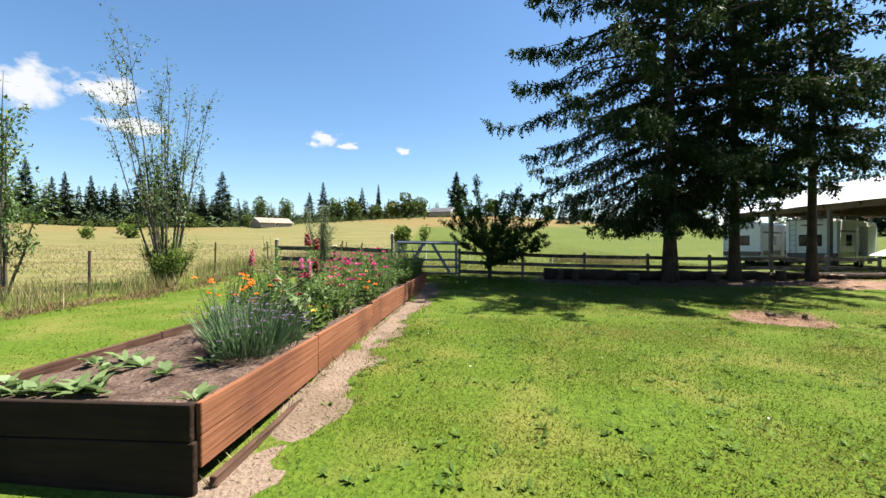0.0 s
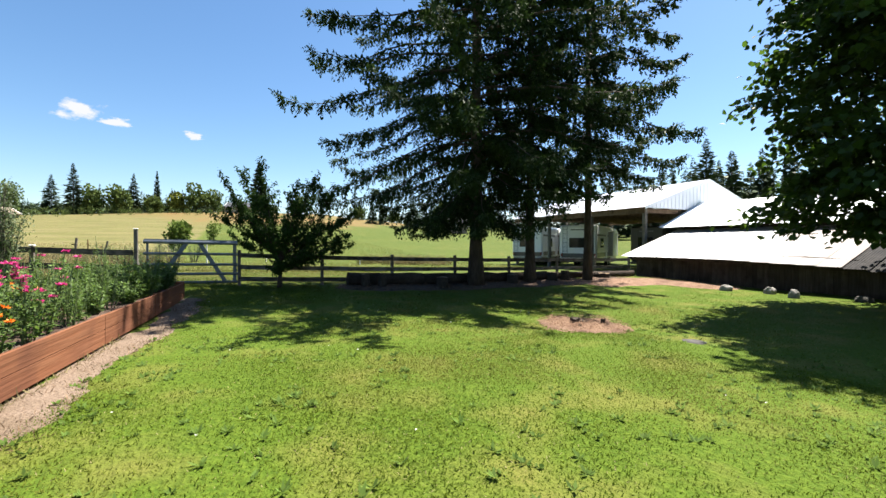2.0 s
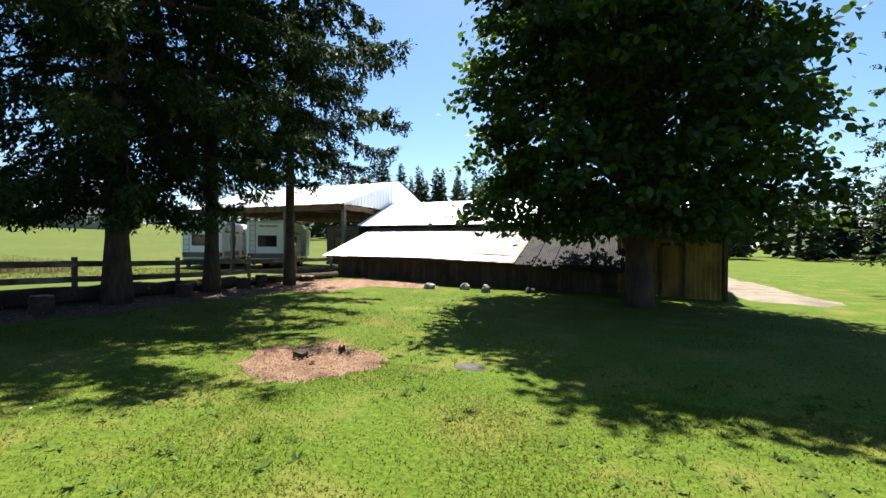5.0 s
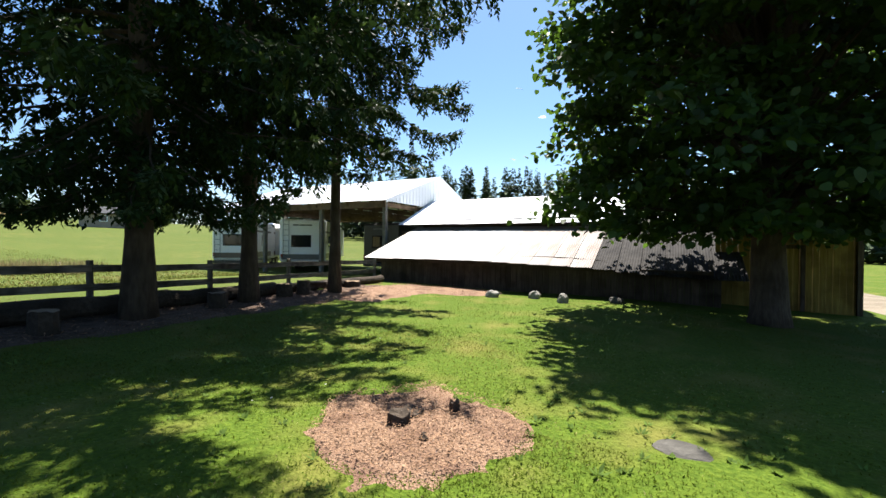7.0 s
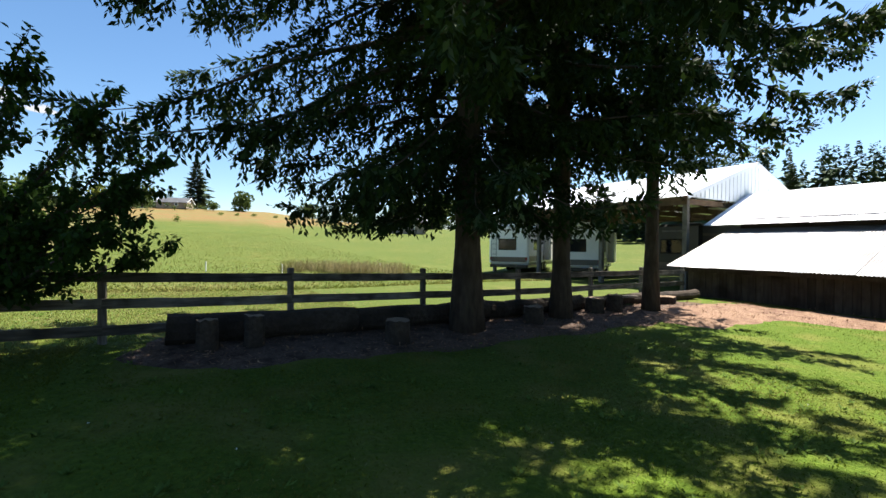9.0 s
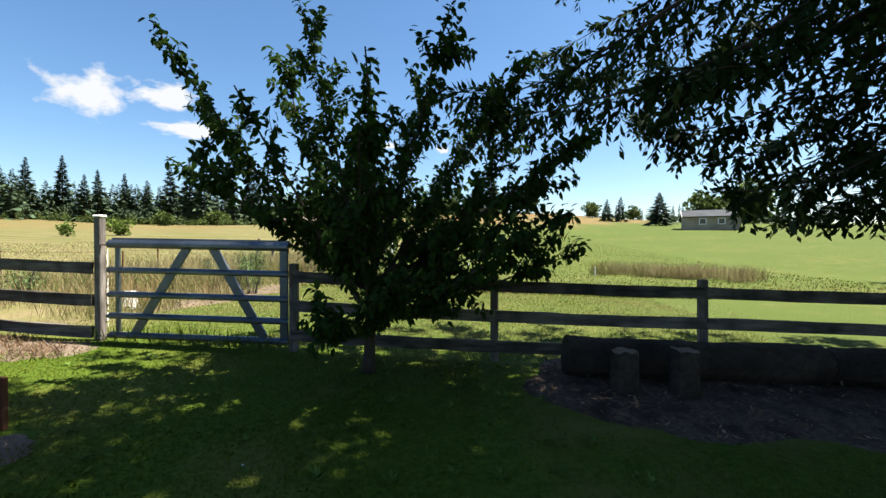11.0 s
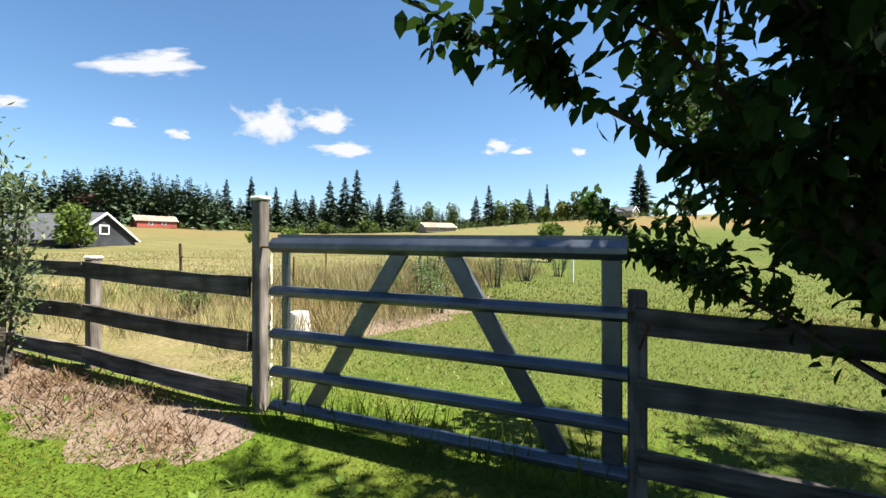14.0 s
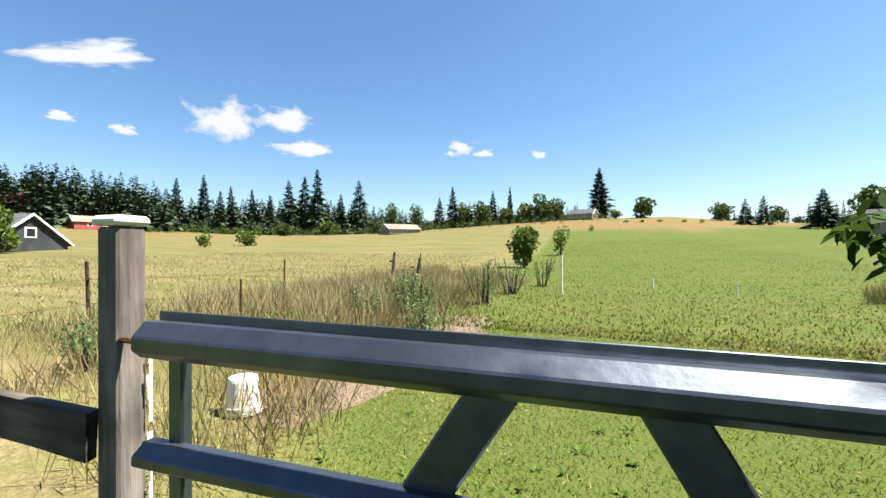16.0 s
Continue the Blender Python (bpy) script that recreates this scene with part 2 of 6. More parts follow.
# ---- mesh helpers ----
def part(name, bm, mat, parent=None, label=""):
    me = bpy.data.meshes.new(name)
    bm.to_mesh(me)
    bm.free()
    me.materials.append(mat)
    ob = new(name, me)
    if parent is not None:
        ob.parent = parent
    if label:
        ob["label"] = label
    return ob


def part_mesh(name, verts, faces, mat, parent=None, label="", smooth=False):
    me = bpy.data.meshes.new(name)
    me.from_pydata(verts, [], faces)
    me.materials.append(mat)
    if smooth:
        me.shade_smooth()
    ob = new(name, me)
    if parent is not None:
        ob.parent = parent
    if label:
        ob["label"] = label
    return ob


def again(name, mesh, m, parent):
    """Another piece on the same mesh."""
    ob = new(name, mesh)
    ob.parent = parent
    ob.matrix_basis = m
    return ob


def thing(name, x, y, z, turn=0.0):
    ob = new(name)
    ob.matrix_basis = pose(x, y, z, 0, 0, turn)
    ob.empty_display_size = 0.2
    return ob


def box(bm, x0, y0, z0, x1, y1, z1, bevel=0.0, m=None):
    vs = [bm.verts.new((x, y, z)) for x in (x0, x1) for y in (y0, y1) for z in (z0, z1)]
    fs = [bm.faces.new([vs[i] for i in q]) for q in ((0, 1, 3, 2), (4, 6, 7, 5), (0, 4, 5, 1), (2, 3, 7, 6), (0, 2, 6, 4), (1, 5, 7, 3))]
    if bevel:
        es = list({e for f in fs for e in f.edges})
        got = bmesh.ops.bevel(bm, geom=es, offset=bevel, segments=1, affect="EDGES")
        vs = [v for v in vs if v.is_valid] + [v for v in got["verts"] if v.is_valid]
    if m is not None:
        bmesh.ops.transform(bm, matrix=m, verts=list({v for v in vs}))
    return vs


def boxed(x0, y0, z0, x1, y1, z1, bevel=0.0, m=None):
    bm = bmesh.new()
    box(bm, x0, y0, z0, x1, y1, z1, bevel, m)
    return bm


def tube(points, radii, sides=6, cap=True):
    """A tapered tube along points: vertices and faces."""
    vs, fs = [], []
    n = len(points)
    for i in range(n):
        p = Vector(points[i])
        d = (Vector(points[min(i + 1, n - 1)]) - Vector(points[max(i - 1, 0)]))
        if d.length < 1e-6:
            d = Vector((0, 0, 1))
        d.normalize()
        u = d.cross(Vector((0, 0, 1)) if abs(d.z) < 0.9 else Vector((1, 0, 0))).normalized()
        w = d.cross(u)
        for k in range(sides):
            a = 2 * math.pi * k / sides
            vs.append(tuple(p + (u * math.cos(a) + w * math.sin(a)) * radii[i]))
    for i in range(n - 1):
        for k in range(sides):
            a, b = i * sides + k, i * sides + (k + 1) % sides
            fs.append((a, b, b + sides, a + sides))
    if cap:
        fs.append(tuple(range(sides - 1, -1, -1)))
        fs.append(tuple((n - 1) * sides + k for k in range(sides)))
    return vs, fs


def merge(lists):
    vs, fs = [], []
    for v, f in lists:
        o = len(vs)
        vs.extend(v)
        fs.extend(tuple(i + o for i in q) for q in f)
    return vs, fs


def cards(base, ahead, side, length, width, fold=0.0):
    """Pointed leaf blades from arrays: each a folded diamond of two triangles."""
    base, ahead, side = (np.asarray(a, float) for a in (base, ahead, side))
    length, width = np.asarray(length, float)[:, None], np.asarray(width, float)[:, None]
    up = np.cross(ahead, side)
    mid = base + ahead * length * 0.45 + up * width * fold
    v = np.stack([base, mid + side * width * 0.5, base + ahead * length, mid - side * width * 0.5], 1).reshape(-1, 3)
    n = len(base)
    return v, np.arange(4 * n).reshape(n, 4)


def ovals(base, ahead, side, length, width, fold=0.2):
    """Oval leaves with a folded midrib and a drooping tip, six corners each."""
    base, ahead, side = (np.asarray(a, float) for a in (base, ahead, side))
    length, width = np.asarray(length, float)[:, None], np.asarray(width, float)[:, None]
    up = np.cross(side, ahead)
    v = np.stack([base, base + ahead * length * 0.3 + side * width * 0.46 + up * width * fold, base + ahead * length * 0.68 + side * width * 0.42 + up * width * fold * 0.6,
                  base + ahead * length - up * length * 0.1, base + ahead * length * 0.68 - side * width * 0.42 + up * width * fold * 0.6, base + ahead * length * 0.3 - side * width * 0.46 + up * width * fold], 1).reshape(-1, 3)
    return v, np.arange(6 * len(base)).reshape(-1, 6)


def mesh_np(name, v, q, mat, parent=None, label=""):
    me = bpy.data.meshes.new(name)
    v, q = np.asarray(v, np.float32), np.asarray(q, np.int32)
    k = q.shape[1]
    me.vertices.add(len(v))
    me.vertices.foreach_set("co", v.ravel())
    me.loops.add(q.size)
    me.loops.foreach_set("vertex_index", q.ravel())
    me.polygons.add(len(q))
    me.polygons.foreach_set("loop_start", np.arange(0, q.size, k, dtype=np.int32))
    me.update(calc_edges=True)
    me.materials.append(mat)
    ob = new(name, me)
    if parent is not None:
        ob.parent = parent
    if label:
        ob["label"] = label
    return ob


def unit(a):
    return a / np.maximum(np.linalg.norm(a, axis=-1, keepdims=True), 1e-9)


def step(a, b, v):
    t = min(max((v - a) / (b - a), 0.0), 1.0)
    return t * t * (3 - 2 * t)


# ---- ground ----
AZ = (-180, -110, -75, -60, -40, -25, -10, 0, 10, 16, 27, 50, 80, 110, 180)
NEAR_EL = (0.2, 0.6, 1.0, 1.2, 1.3, 1.5, 1.9, 2.0, 2.0, 1.9, 1.7, 0.9, 0.4, 0.2, 0.2)
FAR_EL = (0.5, 1.5, 2.4, 2.9, 2.0, 2.4, 3.6, 4.1, 4.0, 3.2, 2.3, 1.6, 0.9, 0.5, 0.5)


def height(x, y):
    """The lie of the land."""
    z = 0.21 - 0.03 * min(max(x, -8.0), 7.5)
    z += 0.2 * step(11.0, 16.0, y) * (1 - step(16, 22, x)) - 0.22 * step(9, 19, x) * step(9, 2, y)
    z -= 0.16 * step(5.0, 1.5, y) * step(0.9, -0.7, x)
    dx, dy = x, y - 15.0
    r = math.hypot(dx, dy)
    if r > 14 and y > 6:
        az = math.degrees(math.atan2(dx, dy))
        z100 = 1.9 + 100 * math.tan(radians(float(np.interp(az, AZ, NEAR_EL))))
        z200 = 1.9 + 200 * math.tan(radians(float(np.interp(az, AZ, FAR_EL))))
        far = float(np.interp(r, (14, 30, 60, 100, 200, 260, 2000), (z, z + 0.25, 0.35 * z + 0.4 * z100, z100, z200, z200 + 0.5, z200 - 8)))
        k = step(14, 30, r) * step(6, 22, y)
        if x > 16:
            k *= step(24, 45, y + max(0, (x - 40)) * 0.3)
        z = z * (1 - k) + far * k
    return z


def spaced(lo, a, b, hi, s):
    mid = list(np.arange(a, b, s))
    out, d, left, v = [], s, [], b
    while v < hi:
        out.append(v)
        d *= 1.16
        v += d
    d, v = s, a
    while v > lo:
        d *= 1.16
        v -= d
        left.append(v)
    return left[::-1] + mid + out


def build_ground():
    xs, ys = spaced(-1500, -12, 24, 1500, 0.4), spaced(-1000, -6, 22, 1800, 0.4)
    verts = [(x, y, height(x, y) + 0.015 * noise.noise((x * 0.7, y * 0.7, 0))) for y in ys for x in xs]
    nx = len(xs)
    faces = [(j * nx + i, j * nx + i + 1, (j + 1) * nx + i + 1, (j + 1) * nx + i) for j in range(len(ys) - 1) for i in range(nx - 1)]
    ob = part_mesh("ground", verts, faces, ground_material(), smooth=True)
    cov = ob.data.color_attributes.new("cover", "FLOAT_COLOR", "POINT")
    vals = []
    for x, y, z in verts:
        n = noise.noise((x * 0.25, y * 0.25, 3)) * 1.2
        edge = -1.5 - 0.22 * min(max(y - 17, 0), 7) - 0.03 * max(y - 24, 0) + n * 0.5
        hay = max(step(-7.2 + n, -8.4 + n, x), step(edge + 0.5, edge - 0.7, x) * step(15.9, 16.3, y))
        field = step(16.0, 18.0, y) * (1 - hay)
        r, az = math.hypot(x, y - 15), math.degrees(math.atan2(x, y - 15))
        lim = float(np.interp(az, (-12, -5, 0, 5, 14, 22, 30), (170, 118, 112, 108, 106, 150, 400)))
        brown = step(lim - 3, lim + 6, r + n * 4) if -14 < az < 32 else 0.0
        if az < -30:
            brown = 0.6 * step(90, 130, r) * step(5, 40, y)
        vals.extend((hay, field, brown, 1.0))
    cov.data.foreach_set("color", vals)
    return tagged(ob, "mown green lawn meeting hay field and pasture", "ground", kind="structure")


ground = build_ground()


# ---- rail fence and gate ----
def rail_piece(name, a, b, zs, high, thick, mat, parent):
    """A rough board from post to post, slightly bowed, its end worn."""
    (ax, ay), (bx, by) = a, b
    ln, n = math.hypot(bx - ax, by - ay), 8
    rng = random.Random(int(ax * 97 + zs[0] * 1313))
    vs = []
    for i in range(n + 1):
        t = i / n
        sag = -0.012 * math.sin(math.pi * t) * rng.uniform(0.4, 1.2)
        h = high * (1 - 0.05 * rng.random())
        for dy, dz in ((-1, -1), (1, -1), (1, 1), (-1, 1)):
            vs.append((t * ln + (rng.uniform(-0.012, 0.012) if i in (0, n) else 0), dy * thick / 2, zs[0] + (zs[1] - zs[0]) * t + sag + dz * h / 2 + rng.uniform(-0.004, 0.004)))
    fs = [(0, 3, 2, 1), (4 * n, 4 * n + 1, 4 * n + 2, 4 * n + 3)]
    for i in range(n):
        for k in range(4):
            p, q = 4 * i + k, 4 * i + (k + 1) % 4
            fs.append((p, q, q + 4, p + 4))
    ob = part_mesh(name, vs, fs, mat, parent)
    ob.matrix_basis = pose(ax - parent.location.x, ay - parent.location.y, -parent.location.z, 0, 0, math.degrees(math.atan2(by - ay, bx - ax)))
    return ob


def fence_post(parent, x, y, top, w=0.092, d=0.092, name="post", capped=False, lean=0.0):
    z0 = height(x, y) - 0.25
    bm = boxed(-w / 2, -d / 2, z0, w / 2, d / 2, top, 0.008)
    for v in bm.verts:
        v.co.x += 0.004 * noise.noise((v.co.z * 4, x, y))
    p = part(name, bm, M["post_old"], parent)
    p.matrix_basis = pose(x - parent.location.x, y - parent.location.y, -parent.location.z, 0, lean, 0)
    if capped:
        c = part("cap", boxed(-w / 2 - 0.012, -d / 2 - 0.012, top + 0.003, w / 2 + 0.012, d / 2 + 0.012, top + 0.035, 0.012), M["white_paint"], p, "flaking white painted post cap")
        c.matrix_basis = Matrix()
    return p


POSTS = [(1.27, 15.97, 1.43), (3.68, 16.02, 1.335), (6.10, 16.22, 1.25), (8.54, 16.21, 1.20), (10.98, 16.30, 1.14), (13.5, 16.45, 1.115), (15.75, 16.6, 1.09), (18.0, 16.75, 1.05)]
LEFT_POSTS = [(-1.265, 15.99, 2.02), (-3.48, 16.08, 1.55), (-5.75, 16.2, 1.80)]


def build_fence():
    f = thing("rail_fence", POSTS[0][0], POSTS[0][1], height(*POSTS[0][:2]))
    for x, y, top in POSTS:
        fence_post(f, x, y, top, lean=0.6 * math.sin(x * 5))
    for (ax, ay, at), (bx, by, bt) in zip(POSTS, POSTS[1:]):
        for drop in (0.15, 0.50, 0.85):
            rail_piece("rail", (ax, ay - 0.075), (bx, by - 0.075), (at - drop, bt - drop), 0.135, 0.036, M["wood_old"], f)
    tagged(f, "weathered grey three-rail timber fence along the pasture", "fence")
    g = thing("rail_fence", LEFT_POSTS[1][0], LEFT_POSTS[1][1], height(*LEFT_POSTS[1][:2]))
    for x, y, top in LEFT_POSTS[1:]:
        fence_post(g, x, y, top, 0.098, 0.098, capped=True)
    pts = [(-1.33, 15.93, 1.365), (-3.48, 16.0, 1.46), (-5.75, 16.12, 1.50)]
    for (ax, ay, at), (bx, by, bt) in zip(pts, pts[1:]):
        for drop in (0.0, 0.40, 0.80):
            rail_piece("rail", (ax, ay), (bx, by), (at - drop, bt - drop), 0.15, 0.04, M["wood_old"], g)
    tagged(g, "weathered timber rail fence with white-capped posts", "fence")
    p = thing("gate_post", -1.265, 15.99, height(-1.265, 15.99))
    fence_post(p, -1.278, 15.985, 2.0, 0.091, 0.091, "shaft", True)
    rng = random.Random(6)
    z = 0.62
    while z < 1.6:
        h, a = rng.uniform(0.012, 0.05), rng.uniform(0.024, 0.041)
        st = part("paint_flake", boxed(0.0485, a, z, 0.0497, 0.046, z + h), M["white_paint"], p)
        st.matrix_basis = pose(0, 0, -p.location.z)
        z += h + rng.choice((0.001, 0.001, 0.001, 0.03))
    tagged(p, "tall square timber gate post with white cap", "post")


build_fence()


def channel(length, w, d):
    """A rolled steel gate rail: folded face, open back."""
    prof = [(-w * 0.5, d * 0.5), (-w * 0.5, 0.0), (-w * 0.46, -d * 0.16), (-w * 0.26, -d * 0.55), (-w * 0.18, -d * 0.62), (w * 0.10, -d * 0.62), (w * 0.17, -d * 0.56), (w * 0.44, -d * 0.10), (w * 0.5, 0.0), (w * 0.5, d * 0.5)]
    inner = [(a * 0.9, b + 0.006) for a, b in prof][::-1]
    loop = prof + inner
    vs = [(x, b, a) for x in (0, length) for a, b in loop]
    n = len(loop)
    fs = [(i, (i + 1) % n, n + (i + 1) % n, n + i) for i in range(n)]
    m = len(prof)
    for o in (0, n):
        for i in range(m - 1):
            fs.append((o + i, o + i + 1, o + n - 2 - i, o + n - 1 - i))
    return vs, fs


def build_gate():
    x0, x1, y = -1.10, 1.225, 15.93
    g = thing("field_gate", x0, y, height(0, y))
    zb = -g.location.z
    L = x1 - x0
    tilt = math.degrees(math.atan2(0.042, L))
    rows = ((1.672, 0.105), (1.345, 0.075), (1.043, 0.075), (0.775, 0.075), (0.535, 0.075))
    for z, w in rows:
        r = part_mesh("rail", *channel(L, w, 0.062), M["galv"], g)
        r.matrix_basis = pose(0, -0.01, zb + z, 0, tilt, 0)
    fl = part("flange", boxed(0.0, 0.036, -0.03, L, 0.042, 0.034, 0.002), M["galv"], g, "upturned steel flange")
    fl.matrix_basis = pose(0, 0, zb + 1.715, 0, tilt, 0)
    for x, w in ((0.06, 0.055), (L - 0.125, 0.10)):
        u = part("upright", boxed(x, 0.012, zb + 0.50, x + w, 0.05, zb + 1.65, 0.006), M["galv"], g)
    for a, b in ((0.30, 1.045), (1.99, 1.315)):
        ln = math.hypot(b - a, 1.14)
        d = part("brace", boxed(-0.055, 0.014, 0, 0.055, 0.046, ln, 0.006), M["galv"], g)
        d.matrix_basis = pose(a, 0, zb + 0.53, 0, math.degrees(math.atan2(b - a, 1.14)), 0)
    h = part_mesh("hinge_pin", *tube([(-0.16, 0.02, zb + 1.66), (-0.05, 0.02, zb + 1.655), (-0.045, 0.02, zb + 1.69)], [0.009] * 3, 6), M["iron"], g, "rusty hinge pin")
    h2 = part_mesh("latch_chain", *tube([(L - 0.03, -0.03, zb + 1.30), (L + 0.03, -0.03, zb + 1.33), (L + 0.09, -0.06, zb + 1.26), (L + 0.05, -0.09, zb + 1.15)], [0.007] * 4, 5), M["iron"], g, "rusty latch chain")
    tagged(g, "galvanised five-bar farm gate, closed", "gate")


build_gate()


# ---- raised flower bed ----
def build_bed():
    ax, ay, ex, ey = -0.84, 2.15, 0.10, 13.75
    turn = math.degrees(math.atan2(-(ex - ax), ey - ay))
    L, W = math.hypot(ex - ax, ey - ay), 1.75
    b = thing("raised_bed", ax, ay, height(ax, ay), turn)
    g = height(ax, ay)
    top = 0.635 - g

    def plank(x0, y0, z0, x1, y1, z1, mat):
        part("plank", boxed(x0, y0, z0, x1, y1, z1, 0.006), mat, b)
    rng = random.Random(4)
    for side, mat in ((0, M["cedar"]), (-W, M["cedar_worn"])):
        y = 0.03
        seg = [1.95, 2.4, 2.4, 2.4, 2.4]
        for s in seg:
            e = min(y + s, L)
            rise = 0.06 * y / L
            dz = rng.uniform(-0.012, 0.012)
            plank(side - 0.04, y, top - 0.20 + rise + dz, side, e - 0.008, top + rise + dz, mat)
            plank(side - 0.041, y + 0.002, top - 0.405 + rise + dz, side - 0.003, e - 0.009, top - 0.2015 + rise + dz, mat)
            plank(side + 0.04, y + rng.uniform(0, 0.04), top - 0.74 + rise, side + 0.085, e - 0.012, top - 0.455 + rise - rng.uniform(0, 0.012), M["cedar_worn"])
            y = e
    # near end boards: their shade is painted in with the darker plank colour
    plank(-W + 0.02, -0.045, top - 0.22, -0.02, -0.005, top + 0.005, M["cedar_shaded"])
    plank(-W + 0.02, -0.05, top - 0.66, 0.0, -0.008, top - 0.225, M["cedar_shaded"])
    plank(-W, L - 0.02, top - 0.45, 0.0, L + 0.02, top + 0.07, M["cedar"])
    plank(-0.10, 0.0, top - 0.45, -0.045, 0.06, top - 0.01, M["cedar_shaded"])
    vs, nx, ny = [], 12, 70
    for j in range(ny + 1):
        for i in range(nx + 1):
            x, y = -W + 0.01 + (W - 0.05) * i / nx, L * j / ny
            vs.append((x, y, top - 0.07 + 0.05 * y / L + 0.035 * noise.noise((x * 4, y * 4, 1))))
    fs = [(j * (nx + 1) + i, j * (nx + 1) + i + 1, (j + 1) * (nx + 1) + i + 1, (j + 1) * (nx + 1) + i) for j in range(ny) for i in range(nx)]
    part_mesh("soil", vs, fs, M["soil"], b, "crumbly brown garden soil", smooth=True)
    tagged(b, "long raised garden bed of red-stained planks on the lawn", "planter")
    return b, L, W, top


bed, BED_L, BED_W, BED_TOP = build_bed()


# ---- barn with lean-to ----
def corrugated(length, width, amp=0.012, pitch=0.076, thick=0.0):
    """A ribbed sheet: length up the slope along x, width along y."""
    n = max(2, int(width / pitch * 4))
    vs, fs = [], []
    for i in range(n + 1):
        y = width * i / n
        z = amp * math.sin(2 * math.pi * y / pitch)
        vs += [(0, y, z), (length, y, z)]
    fs = [(2 * i, 2 * i + 1, 2 * i + 3, 2 * i + 2) for i in range(n)]
    return vs, fs


def build_barn():
    b = thing("barn", 19.0, 11.0, 0.0)
    o = Vector((19.0, 11.0, 0.0))

    def sheet(name, x0, z0, x1, z1, y0, y1, mat, sag0=0.0):
        ln = math.hypot(x1 - x0, z1 - z0)
        k = part_mesh(name, *corrugated(ln, y1 - y0 + 0.05), mat, b)
        k.matrix_basis = Matrix.Translation(Vector((x0, y0, z0)) - o) @ pose(0, 0, 0, 0, -math.degrees(math.atan2(z1 - z0, x1 - x0)), 0)
    y = 17.35
    i = 0
    rng = random.Random(2)
    while y > 5.4:
        w = 0.66
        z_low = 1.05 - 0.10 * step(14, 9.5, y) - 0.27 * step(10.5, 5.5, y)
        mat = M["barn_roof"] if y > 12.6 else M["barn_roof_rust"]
        # below this y the sheets carry painted shade, no other metal
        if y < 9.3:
            mat = M["barn_roof_shaded"]
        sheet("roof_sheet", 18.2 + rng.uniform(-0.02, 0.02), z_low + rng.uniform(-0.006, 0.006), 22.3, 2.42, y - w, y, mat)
        y -= w
    y = 18.1
    while y > 2.2:
        sheet("roof_sheet", 21.75, 2.52 + rng.uniform(-0.006, 0.006), 25.2, 3.98, y - 0.8, y, M["roof_white"])
        sheet("roof_sheet", 28.65, 2.52, 25.2, 3.98, y - 0.8, y, M["roof_white"])
        y -= 0.8
    y = 17.05
    while y > 5.5:
        w = 0.19 + rng.uniform(-0.03, 0.03)
        part("board", boxed(18.85 - o.x + rng.uniform(-0.008, 0.008), y - w + 0.008 - o.y, -0.25, 18.88 - o.x, y - o.y, 1.22 - 0.3 * step(10.5, 5.5, y)), M["barn_wood"], b)
        y -= w
    x = 18.9
    while x < 28.0:
        t = 1.25 + (x - 18.9) * 0.34 if x < 22 else (2.55 + (x - 22) * 0.41 if x < 25.2 else 3.85 - (x - 25.2) * 0.41)
        part("board", boxed(x - o.x, 17.03 - o.y, -0.2, x + 0.21 - o.x, 17.06 - o.y, t), M["barn_wood"], b)
        x += 0.22
    part("clerestory_wall", boxed(22.2 - o.x, 2.3 - o.y, 2.3, 22.25 - o.x, 17.0 - o.y, 2.75), M["barn_wood"], b)
    part("back_wall", boxed(28.0 - o.x, 2.3 - o.y, -0.3, 28.05 - o.x, 17.0 - o.y, 2.75), M["barn_wood"], b)
    part("end_wall", boxed(20.1 - o.x, 2.2 - o.y, -0.4, 28.0 - o.x, 2.25 - o.y, 2.5), M["barn_wood"], b)
    part("eave_beam", boxed(18.40 - o.x, 5.6 - o.y, 0.80, 18.52 - o.x, 9.9 - o.y, 0.90), M["barn_wood"], b)
    part("eave_beam", boxed(18.40 - o.x, 9.9 - o.y, 0.90, 18.52 - o.x, 17.1 - o.y, 1.01), M["barn_wood"], b)
    y = 5.45
    while y > 2.15:
        w = 0.145
        part("yellow_board", boxed(20.0 - o.x + rng.uniform(-0.012, 0.012), y - w + 0.006 - o.y, -0.45, 20.03 - o.x, y - o.y, 2.36 + rng.uniform(-0.02, 0.02)), M["yellow_board"], b)
        y -= w
    for yy in (4.05, 3.35):
        part("door_trim", boxed(19.955 - o.x, yy - 0.05 - o.y, -0.3, 19.985 - o.x, yy + 0.05 - o.y, 1.66), M["barn_wood"], b)
    part("door_trim", boxed(19.95 - o.x, 3.3 - o.y, 1.56, 19.98 - o.x, 4.1 - o.y, 1.66), M["barn_wood"], b)
    part("corner_post", boxed(19.93 - o.x, 2.08 - o.y, -0.45, 20.1 - o.x, 2.2 - o.y, 2.38), M["barn_wood"], b)
    tagged(b, "low old barn with worn metal lean-to roof and dark boards", "barn")


build_barn()


